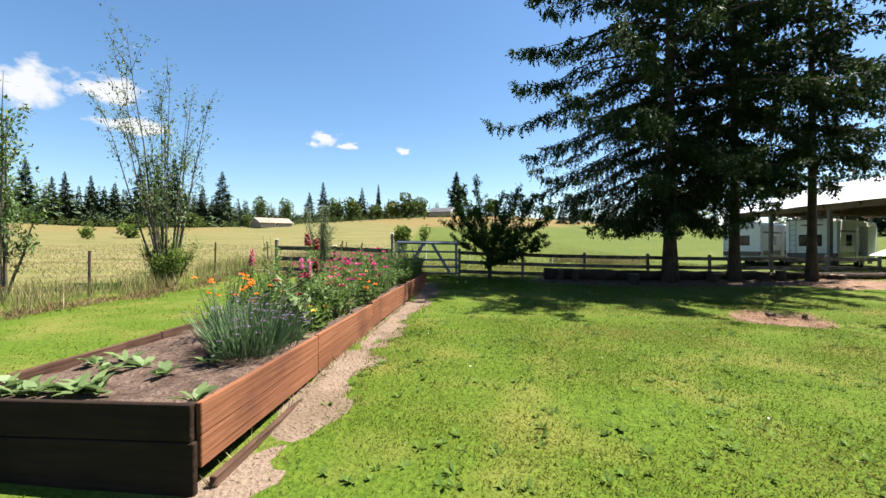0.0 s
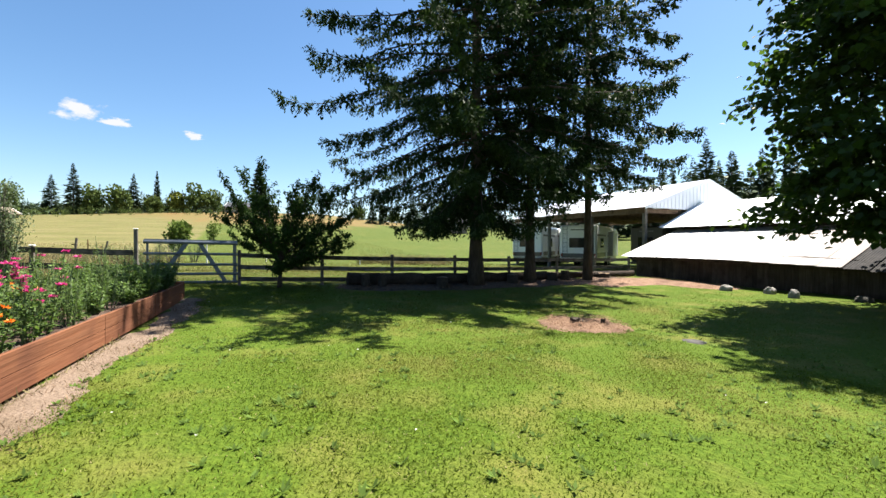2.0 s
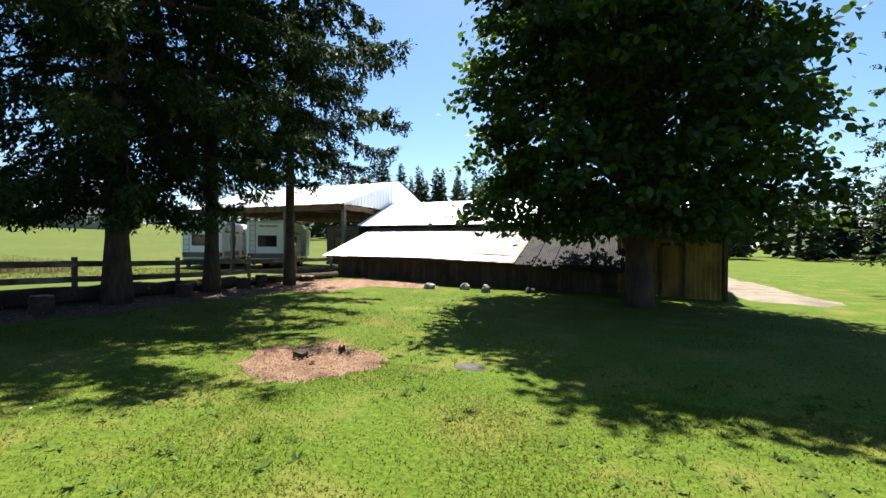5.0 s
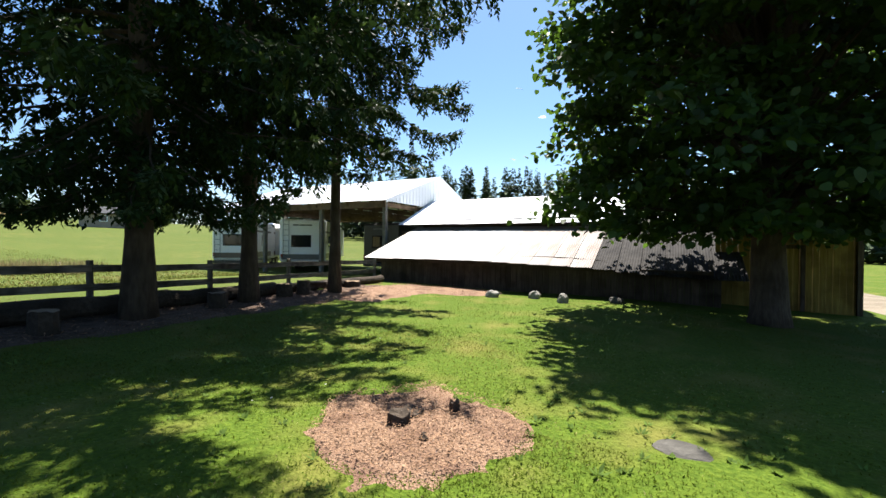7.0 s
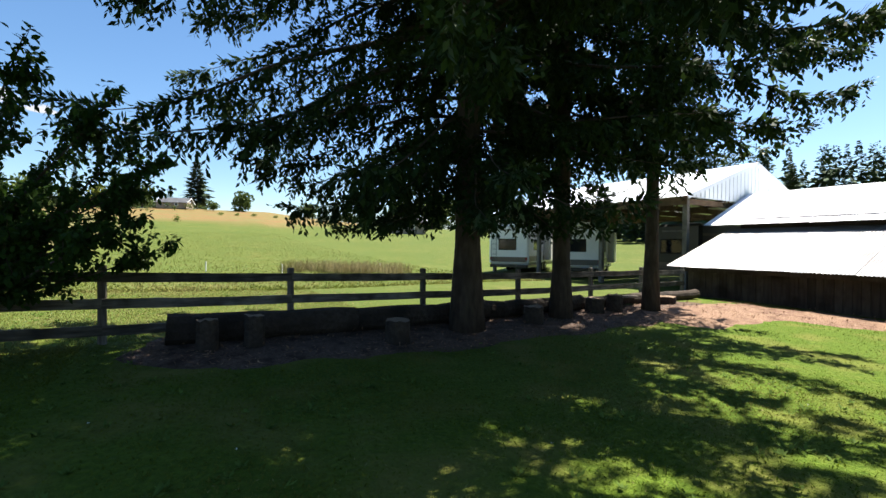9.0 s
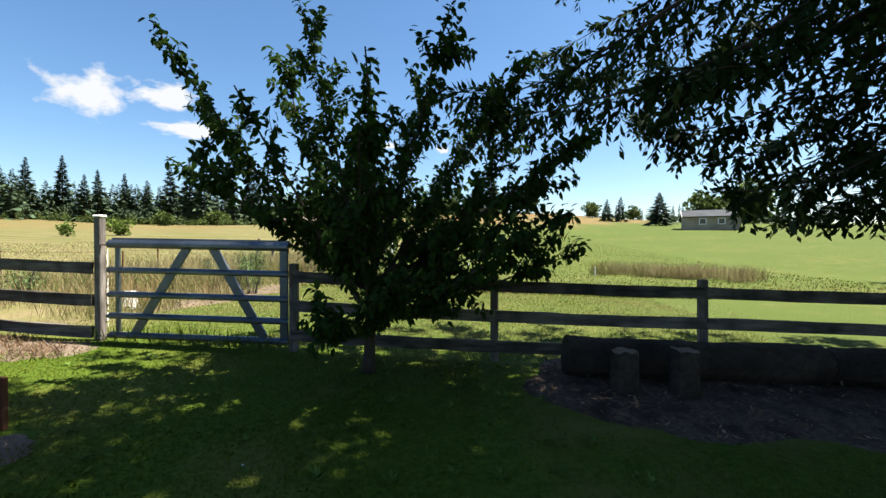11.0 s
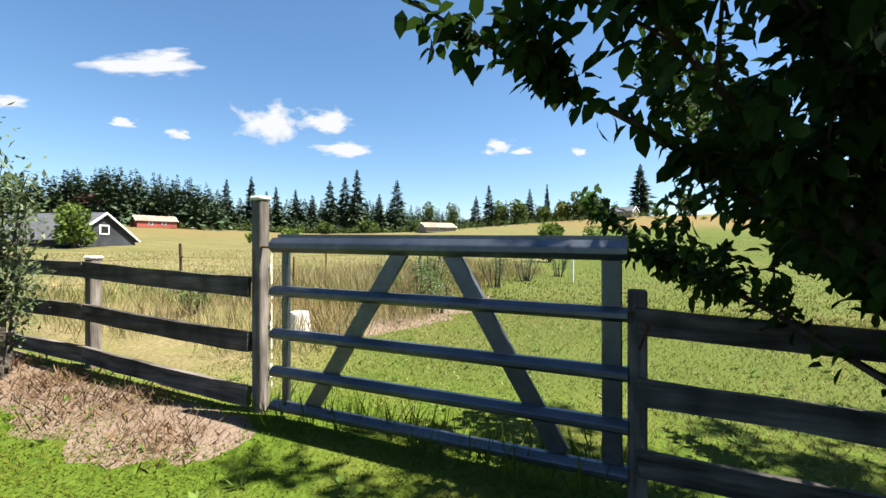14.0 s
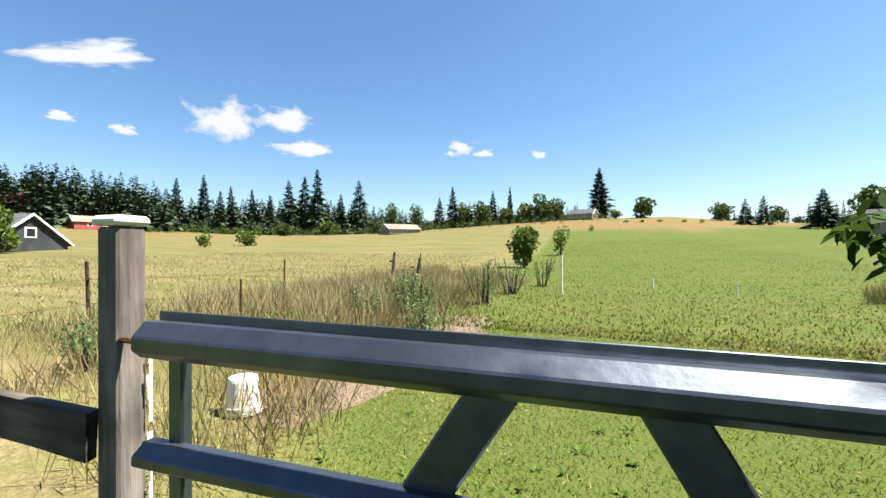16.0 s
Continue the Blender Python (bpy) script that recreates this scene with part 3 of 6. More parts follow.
# ---- open pole barn with trailers ----
def ribbed(length, width, pitch=0.23, amp=0.02):
    vs = []
    n = int(width / pitch)
    prof = [(0, 0), (0.82, 0), (0.86, 1), (0.96, 1), (1.0, 0)]
    for i in range(n):
        for a, h in prof[:-1]:
            y = (i + a) * pitch
            vs += [(0, y, h * amp), (length, y, h * amp)]
    vs += [(0, n * pitch, 0), (length, n * pitch, 0)]
    k = len(vs) // 2
    return vs, [(2 * i, 2 * i + 1, 2 * i + 3, 2 * i + 2) for i in range(k - 1)]


def build_pole_barn():
    o = Vector((26.0, 24.4, 0.0))
    b = thing("pole_barn", *o)
    E0, E1, X0, XR, X1, Y0, Y1 = 3.62, 5.40, 20.75, 26.0, 31.25, 18.2, 30.6
    run = XR - X0
    ln, ang = math.hypot(run, E1 - E0), math.degrees(math.atan2(E1 - E0, run))
    n = 4
    for k in range(n):
        w = (Y1 - Y0) / n
        for sgn in (0, 1):
            r = part_mesh("roof_panel", *ribbed(ln, w + 0.03), M["roof_white"], b)
            if sgn == 0:
                r.matrix_basis = Matrix.Translation(Vector((X0, Y0 + k * w, E0)) - o) @ pose(0, 0, 0, 0, -ang, 0)
            else:
                r.matrix_basis = Matrix.Translation(Vector((X1, Y0 + (k + 1) * w, E0)) - o) @ pose(0, 0, 0, 0, -ang, 180)
    # gable of ribbed sheet
    pw = 0.30
    x = X0 + 0.05
    while x < X1 - 0.1:
        xe = min(x + pw, X1 - 0.05)

        def zt(v):
            return E0 - 0.03 + (E1 - E0) * (1 - abs(v - XR) / run)
        zb = E0 - 0.04
        vs = [(x, 0, zb), (x + 0.25, 0, zb), (x + 0.262, -0.02, zb), (xe, -0.02, zb)]
        vs += [(q[0], q[1], max(zt(q[0]), zb + 0.01)) for q in vs]
        g = part_mesh("gable_panel", vs, [(0, 1, 5, 4), (1, 2, 6, 5), (2, 3, 7, 6)], M["roof_white"], b)
        g.matrix_basis = Matrix.Translation(Vector((0, Y0 + 0.03, 0)) - o)
        x = xe
    for sgn in (-1, 1):
        t = part("gable_trim", boxed(0, -0.03, -0.12, ln + 0.02, 0.0, 0.03, 0.004), M["roof_white"], b)
        if sgn < 0:
            t.matrix_basis = Matrix.Translation(Vector((X0, Y0, E0)) - o) @ pose(0, 0, 0, 0, -ang, 0)
        else:
            t.matrix_basis = Matrix.Translation(Vector((X1, Y0, E0)) - o) @ Matrix.Diagonal((-1, 1, 1, 1)) @ pose(0, 0, 0, 0, -ang, 0)
    for x in (21.0, 26.0, 31.0):
        for y in (18.4, 22.3, 26.4, 30.3):
            if x == 26.0 and y != 18.4 and y != 30.3:
                continue
            zg = height(x, y) - 0.2
            part("post", boxed(x - 0.09 - o.x, y - 0.09 - o.y, zg, x + 0.09 - o.x, y + 0.09 - o.y, E0 - 0.05 if x != 26 else E1 - 0.1, 0.006), M["timber_post"], b)
        if x != 26.0:
            part("eave_beam", boxed(x - 0.13 - o.x, Y0 + 0.1 - o.y, E0 - 0.32, x - 0.095 - o.x, Y1 - o.y, E0 - 0.03), M["lumber"], b)
    y = 18.4
    while y < 30.5:
        part("tie_beam", boxed(21.0 - o.x, y - 0.025 - o.y, E0 - 0.30, 31.0 - o.x, y + 0.025 - o.y, E0 - 0.08), M["lumber"], b)
        for sgn in (1, -1):
            rf = part("rafter", boxed(0, -0.025, -0.24, ln - 0.05, 0.025, -0.06), M["lumber"], b)
            rf.matrix_basis = Matrix.Translation(Vector((26.0 - sgn * run, y + 0.06, E0)) - o) @ Matrix.Diagonal((sgn, 1, 1, 1)) @ pose(0, 0, 0, 0, -ang, 0)
        for dx in (-2.4, 2.4):
            br = part("web_brace", boxed(-0.03, -0.02, 0, 0.03, 0.02, 1.4), M["lumber"], b)
            br.matrix_basis = Matrix.Translation(Vector((26 + dx, y - 0.05, E0 - 0.2)) - o) @ pose(0, 0, 0, 0, -30 if dx > 0 else 30, 0)
        y += 2.03
    for k in range(1, 8):
        for sgn in (1, -1):
            z = E0 + (E1 - E0) * k / 8 - 0.05
            x = 26.0 - sgn * run * (1 - k / 8)
            part("purlin", boxed(x - 0.02 - o.x, Y0 + 0.05 - o.y, z - 0.09, x + 0.02 - o.x, Y1 - o.y, z), M["lumber"], b)
    tagged(b, "open-sided pole barn with white ribbed metal roof", "barn")


build_pole_barn()


def trailer(x, y, long_, wide, high, skin, turn=0.0, label="", stripe=None, ladder=True):
    """A travel trailer, its rear at x facing -x, parked along +x."""
    g = height(x, y)
    t = thing("travel_trailer", x, y, g, turn)
    bm = boxed(0, -wide / 2, 0.55, long_, wide / 2, high, 0.12)
    part("body", bm, skin, t)
    part("skirt", boxed(0.05, -wide / 2 + 0.05, 0.38, long_ - 0.1, wide / 2 - 0.05, 0.56, 0.02), M["rv_dark"], t)
    w = part("rear_window", boxed(-0.015, -0.42, 1.45, 0.01, 0.55, 2.02, 0.006), M["dark_glass"], t, "dark tinted rear window")
    part("window_frame", boxed(-0.012, -0.47, 1.40, 0.004, 0.60, 2.07, 0.004), M["rubber"], w)
    part("side_window", boxed(1.2, -wide / 2 - 0.015, 1.4, 2.4, -wide / 2 + 0.01, 2.05, 0.006), M["dark_glass"], t)
    part("door", boxed(3.2, -wide / 2 - 0.02, 0.6, 3.9, -wide / 2 + 0.01, 2.45, 0.01), skin, t)
    part("slide_out", boxed(4.3, -wide / 2 - 0.35, 0.75, 6.6, -wide / 2 + 0.02, 2.6, 0.03), skin, t)
    part("roof_vent", boxed(1.4, -0.25, high, 1.95, 0.25, high + 0.12, 0.03), M["rv_white"], t)
    part("bumper", boxed(-0.14, -wide / 2 + 0.15, 0.42, -0.04, wide / 2 - 0.15, 0.52, 0.01), M["rv_dark"], t)
    for yy in (-wide / 2 + 0.14, wide / 2 - 0.14):
        part("tail_light", boxed(-0.02, yy - 0.06, 0.80, 0.01, yy + 0.06, 1.0, 0.01), material_red, t, "red tail light")
    for k, yy in enumerate((-0.5, 0.0, 0.5)):
        part("logo_bar", boxed(-0.012, yy * 0.7 - 0.16, high - 0.36, 0.004, yy * 0.7 + 0.16, high - 0.28), M["rv_grey"], t)
    if ladder:
        for yy in (0.72, 1.02):
            part_mesh("ladder_rail", *tube([(-0.07, yy, 0.7), (-0.07, yy, high + 0.05), (0.1, yy, high + 0.05)], [0.014] * 3, 6), M["galv"], t)
        for k in range(7):
            part_mesh("ladder_rung", *tube([(-0.07, 0.72, 0.85 + k * 0.3), (-0.07, 1.02, 0.85 + k * 0.3)], [0.011] * 2, 6), M["galv"], t)
    if stripe:
        for z0, z1 in ((0.75, 1.05), (2.2, 2.32)):
            part("stripe", boxed(0.12, -wide / 2 - 0.008, z0, long_ - 0.2, -wide / 2 + 0.004, z1), stripe, t)
        part("stripe", boxed(-0.008, -wide / 2 + 0.12, 0.7, 0.004, wide / 2 - 0.12, 1.0), stripe, t)
    for k in (long_ * 0.5, long_ * 0.5 + 0.85):
        for yy in (-wide / 2 + 0.02, wide / 2 - 0.22):
            vs, fs = tube([(k, yy, 0.35), (k, yy + 0.2, 0.35)], [0.35, 0.35], 18)
            wh = part_mesh("wheel", vs, fs, M["rubber"], t)
            part_mesh("rim", *tube([(k, yy - 0.006, 0.35), (k, yy + 0.03, 0.35)], [0.2, 0.2], 14), M["galv"], wh)
    return tagged(t, label, "trailer", "trailers under the pole barn")


material_red = material("red_lens", (0.35, 0.02, 0.02), (0.42, 0.03, 0.03), 0.2, 5, 1, bump=0)
trailer(22.2, 24.85, 8.5, 2.5, 2.95, M["rv_white"], 35, "white travel trailer with dark windows, parked under the roof", M["rv_grey"])
trailer(20.8, 28.75, 8.0, 2.4, 2.9, M["rv_white"], 35, "white travel trailer with roof ladder, parked under the roof", M["rv_decal"])
trailer(23.6, 20.5, 8.5, 2.5, 2.75, M["rv_dark"], 0, "dark grey fifth-wheel trailer with swirl decals under the roof", M["rv_decal"], False)


# ---- trees ----
def grow(rng, start, aim, length, r0, depth, spread, out, tips, bend=0.15, lift=0.15, sides=5, leafy=False):
    """Branches that fork: tubes go to out, twig lines to tips."""
    pts, d, p = [Vector(start)], Vector(aim).normalized(), Vector(start)
    n = 5
    for i in range(n):
        d = (d + Vector((rng.uniform(-1, 1), rng.uniform(-1, 1), rng.uniform(-1, 1) + lift)) * bend).normalized()
        p = p + d * length / n
        pts.append(p.copy())
    r1 = r0 * (0.45 if depth else 0.3)
    out.append(tube(pts, [r0 + (r1 - r0) * i / n for i in range(n + 1)], sides if r0 > 0.03 else 4, False))
    if depth == 0 or (depth == 1 and leafy):
        tips.append(pts)
    if depth == 0:
        return
    k = rng.randint(3, 4) if depth > 1 else rng.randint(4, 6)
    for i in range(k):
        t = rng.uniform(0.35, 1.0) if i else 1.0
        q = pts[min(n, int(t * n))]
        e = (d + Vector((rng.uniform(-1, 1), rng.uniform(-1, 1), rng.uniform(-0.8, 0.8))) * spread).normalized()
        grow(rng, q, e, length * rng.uniform(0.55, 0.8), max(r1 * rng.uniform(0.6, 0.95), 0.004), depth - 1, spread, out, tips, bend, lift, sides, leafy)


def leaves_on(rng, tips, per, size, width, droop, jitter=0.12, oval=False):
    a = np.array([[tuple(p) for p in t] for t in tips])
    n = len(a)
    idx = rng.integers(0, n, n * per)
    seg = rng.uniform(0.15, 5, n * per)
    i0 = np.minimum(seg.astype(int), 4)
    f = (seg - i0)[:, None]
    p = a[idx, i0] * (1 - f) + a[idx, i0 + 1] * f + rng.normal(0, jitter, (n * per, 3))
    along = unit(a[idx, i0 + 1] - a[idx, i0])
    d = unit(along * 0.5 + rng.normal(0, 0.7, p.shape) + np.array([0, 0, -droop]))
    s = unit(np.cross(d, rng.normal(0, 0.35, p.shape) + np.array([0, 0, 1.0])))
    return (ovals if oval else cards)(p, d, s, size * rng.uniform(0.6, 1.25, len(p)), width * rng.uniform(0.7, 1.2, len(p)), 0.18)


def fir(name, x, y, high, low, profile, seed, label, trunk_r, limbs=120, floor_z=1.6, lopsided=0.0, fine=1.0, group="row of firs by the fence"):
    """A spruce: limbs that sag and lift again at the tip, flat side sprays and hanging branchlets; profile gives (height, reach)."""
    rng, r2 = random.Random(seed), np.random.default_rng(seed)
    g = height(x, y)
    t = thing(name, x, y, g - 0.05)
    pts, rad = [], []
    for i in range(13):
        k = i / 12
        pts.append((0.12 * noise.noise((k * 3, seed, 0)) * k, 0.12 * noise.noise((k * 3, 9, seed)) * k, k * high))
        rad.append(trunk_r * (1 - k) ** 0.8 * (1.4 if i == 0 else 1.0) + 0.01)
    tv, tf = tube(pts, rad, 14)
    part_mesh("trunk", tv, tf, M["bark"], t, "rough grey-brown bark trunk", smooth=True)
    wood, B, D, LN, WD, sunlit = [], [], [], [], [], []
    pz, pr = [q[0] for q in profile], [q[1] for q in profile]

    def spray(p, d, sl, sag, m, size, wide, lit_tip):
        us = (np.arange(m) + 0.5) / m
        d = np.array(d)
        base = np.array(p)[None] + d[None] * (us * sl)[:, None] + np.array([0, 0, -sag * sl])[None] * (us ** 2)[:, None]
        q = r2.normal(0, 1, (m, 3))
        q = unit(q - d[None] * (q @ d)[:, None])
        B.append(base)
        D.append(unit(d[None] * 0.85 + q * 0.75 + np.array([0, 0, -0.12])[None]))
        LN.append(size * r2.uniform(0.7, 1.25, m) * (1.15 - 0.45 * us))
        WD.append(wide * r2.uniform(0.7, 1.3, m))
        sunlit.append(np.full(m, lit_tip))

    for i in range(limbs):
        k = (i + rng.random()) / limbs
        z = low + (high * 0.985 - low) * k ** 1.25
        rel = (z - low) / (high - low)
        a = i * 2.39996 + rng.uniform(-0.4, 0.4)
        ln = float(np.interp(z, pz, pr)) * rng.uniform(0.72, 1.06) + 0.2
        if lopsided:
            ln *= (1 - lopsided * max(0.0, math.cos(a)) * (1 - rel)) * (1 - lopsided * 0.95 * max(0.0, math.sin(a)))
        out = Vector((math.cos(a), math.sin(a), 0))
        s0 = 0.10 + 0.55 * rel
        fall = (0.33 - 0.55 * rel) * rng.uniform(0.75, 1.25)
        s1 = 0.05 + 0.25 * rng.random()
        c3 = s1 + s0 + 2 * fall
        c2 = -fall - s0 - c3
        n = 9
        line = []
        for j in range(n + 1):
            u = j / n
            wob = 0.07 * ln * noise.noise((u * 2.2, a, seed))
            zz = z + ln * (s0 * u + c2 * u * u + c3 * u ** 3) + 0.05 * ln * noise.noise((u * 3, seed, a))
            line.append(Vector((out.x * ln * u - out.y * wob, out.y * ln * u + out.x * wob, max(zz, floor_z + 0.25))))
        wood.append(tube(line, [max(0.04 * (ln / 4) * (1 - j / n), 0.006) for j in range(n + 1)], 4, False))
        far_up = rel > 0.5
        coarse = (2.1 if far_up else 1.4 if rel > 0.28 else 1.0)
        shoots = int((10 + ln * 19 * fine) / coarse)
        for s in range(shoots):
            u = 0.10 + 0.90 * rng.random() ** 0.8
            j = min(int(u * n), n - 1)
            p = line[j].lerp(line[j + 1], u * n - j)
            fwd = (line[j + 1] - line[j]).normalized()
            side = fwd.cross(Vector((0, 0, 1))).normalized() * rng.choice((-1, 1))
            if rng.random() < 0.55:
                d = (fwd * rng.uniform(0.5, 1.1) + side * rng.uniform(0.4, 1.0) + Vector((0, 0, rng.uniform(-0.3, 0.18)))).normalized()
                sl, sag = rng.uniform(0.35, 0.95) * (0.30 + 0.20 * min(ln, 5) * (1.12 - u)), 0.25
                q = p + d * sl * 0.6
                hang = (Vector((rng.uniform(-0.2, 0.2), rng.uniform(-0.2, 0.2), -1)) + fwd * 0.15).normalized()
                if not far_up:
                    spray(q, hang, rng.uniform(0.15, 0.4), 0.0, int(6 * fine), 0.13, 0.050, False)
            else:
                d = (fwd * rng.uniform(0.0, 0.45) + side * rng.uniform(0.0, 0.35) + Vector((0, 0, -1))).normalized()
                sl, sag = rng.uniform(0.25, 0.75) * (1.1 - 0.5 * u) * min(1.0, 0.4 + ln / 5), 0.1
            m = max(5, int(sl * 24 * fine / coarse))
            spray(p, d, sl, sag, m, 0.155 * coarse ** 0.5, 0.049 * coarse * (1.0 if fine >= 1 else 1.5), u > 0.7 and rng.random() < 0.3)
        tip, fwd = line[n], (line[n] - line[n - 1]).normalized()
        side = fwd.cross(Vector((0, 0, 1))).normalized()
        for s in (-0.8, -0.4, 0.0, 0.4, 0.8):
            d = (fwd + side * s + Vector((0, 0, 0.12))).normalized()
            spray(tip - fwd * 0.12, d, rng.uniform(0.25, 0.45), 0.05, int(11 / coarse), 0.10 * coarse ** 0.5, 0.03 * coarse, rng.random() < 0.5)
    wv, wf = merge(wood)
    part_mesh("branching", wv, wf, M["bark"], t)["kind"] = "stuff"
    B, D, LN, WD = (np.concatenate(q) for q in (B, D, LN, WD))
    S = unit(np.cross(D, r2.normal(0, 0.7, D.shape) + np.array([0, 0, 1.0])))
    ok = (B[:, 2] + D[:, 2] * LN > floor_z + 0.5 * r2.random(len(B)) ** 2)
    sunlit = np.concatenate(sunlit)
    # some end sprays get the paler needles to look sunlit
    for pick, nm, mt, lb in ((ok & ~sunlit, "crown", "fir", "dark green drooping needle sprays"), (ok & sunlit, "new_growth", "fir_tip", "lighter green needle tips, coloured as if sunlit")):
        v, q = cards(B[pick], D[pick], S[pick], LN[pick], WD[pick], 0.1)
        mesh_np(nm, v, q, M[mt], t, lb)
    return tagged(t, label, "tree", group)


fir("fir_tree", 8.78, 15.05, 18.5, 2.5, ((2.5, 2.6), (3.4, 3.8), (5.0, 5.7), (6.5, 6.5), (8.0, 6.2), (10.0, 5.3), (12.0, 4.3), (15.0, 2.2), (18.5, 0.2)), 11, "tall spruce with drooping dark branches beside the fence", 0.225, 170, 1.55, 0.30)
fir("fir_tree", 11.22, 15.25, 15.5, 3.4, ((3.4, 2.2), (4.5, 3.2), (7.0, 3.6), (9.0, 3.3), (12.0, 2.0), (15.5, 0.2)), 23, "spruce with a straight bare lower trunk by the fence", 0.175, 68, 2.7, 0.0, 0.9)
fir("fir_tree", 13.82, 15.0, 18.0, 4.4, ((4.4, 2.4), (6.0, 3.4), (8.0, 4.1), (10.5, 4.4), (13.0, 3.1), (18.0, 0.2)), 37, "slim spruce with a bare lower trunk over wood chips", 0.145, 76, 3.5, 0.0, 0.9)
fir("fir_tree", 25.6, -5.9, 14.0, 1.6, ((1.6, 3.0), (4.0, 3.9), (7.0, 3.2), (11.0, 1.6), (14.0, 0.2)), 41, "dark spruce beyond the gravel drive", 0.2, 60, 1.0, 0.0, 0.45, "")


def maple_tree():
    x, y = 16.3, 4.7
    g = height(x, y)
    t = thing("maple_tree", x, y, g - 0.05)
    rng, r2 = random.Random(5), np.random.default_rng(5)
    tv, tf = tube([(0, 0, 0), (0.02, 0, 0.4), (0.05, 0.02, 1.2), (0.02, 0.05, 2.3), (0.0, 0.0, 4.5)], [0.44, 0.37, 0.34, 0.30, 0.16], 14)
    part_mesh("trunk", tv, tf, M["bark"], t, smooth=True)
    wood = []
    n_clump = 690
    zs = 2.05 + 10.5 * (np.arange(n_clump) + r2.random(n_clump)) / n_clump
    rad = np.interp(zs, (2.05, 3.0, 4.5, 6.5, 8.5, 10.3, 11.8, 12.6), (3.7, 4.5, 4.75, 4.55, 4.3, 3.8, 2.6, 0.8))
    ang = np.arange(n_clump) * 2.39996 + r2.normal(0, 0.3, n_clump)
    frac = 0.30 + 0.70 * np.sqrt(r2.random(n_clump))
    frac *= 0.88 + 0.10 * np.sin(ang * 5 + zs * 1.7) + 0.09 * np.sin(ang * 11 - zs * 3.1) + r2.normal(0, 0.04, n_clump)
    C = np.stack([np.cos(ang) * rad * frac, np.sin(ang) * rad * frac + 0.2 + 0.06 * (zs - 2), zs], 1)
    for c, a in zip(C[::3], ang[::3]):
        z0 = max(1.9, min(c[2] * 0.62, 6.0) + rng.uniform(-0.3, 0.3))
        p0, p3 = Vector((0, 0, z0)), Vector(c)
        mid = p0.lerp(p3, 0.5) + Vector((0, 0, 0.35)) + Vector((rng.uniform(-0.25, 0.25), rng.uniform(-0.25, 0.25), 0))
        line = [p0, p0.lerp(mid, 0.5) + Vector((0, 0, 0.1)), mid, mid.lerp(p3, 0.5) + Vector((0, 0, 0.08)), p3]
        wood.append(tube(line, [0.075, 0.055, 0.04, 0.022, 0.008], 5, False))
    wv, wf = merge(wood)
    part_mesh("branching", wv, wf, M["bark"], t)["kind"] = "stuff"
    per = 88
    i = np.repeat(np.arange(n_clump), per)
    n = len(i)
    out = np.stack([np.cos(ang[i]), np.sin(ang[i]), np.zeros(n)], 1)
    o = r2.normal(0, 1, (n, 3)) * np.array([0.33, 0.33, 0.12])
    o[:, 2] -= 0.22 * np.sum(o * out, 1)
    p = C[i] + o
    d = unit(out * 0.6 + r2.normal(0, 0.6, (n, 3)) + np.array([0, 0, -0.45]))
    sd = unit(np.cross(d, r2.normal(0, 0.4, (n, 3)) + np.array([0, 0, 1.0])))
    v, q = ovals(p, d, sd, 0.19 * r2.uniform(0.6, 1.25, n), 0.175 * r2.uniform(0.7, 1.15, n), 0.12)
    mesh_np("crown", v, q, M["maple"], t, "dense broad green leaves")
    return tagged(t, "large leafy maple shading the lawn beside the barn", "tree")


maple_tree()


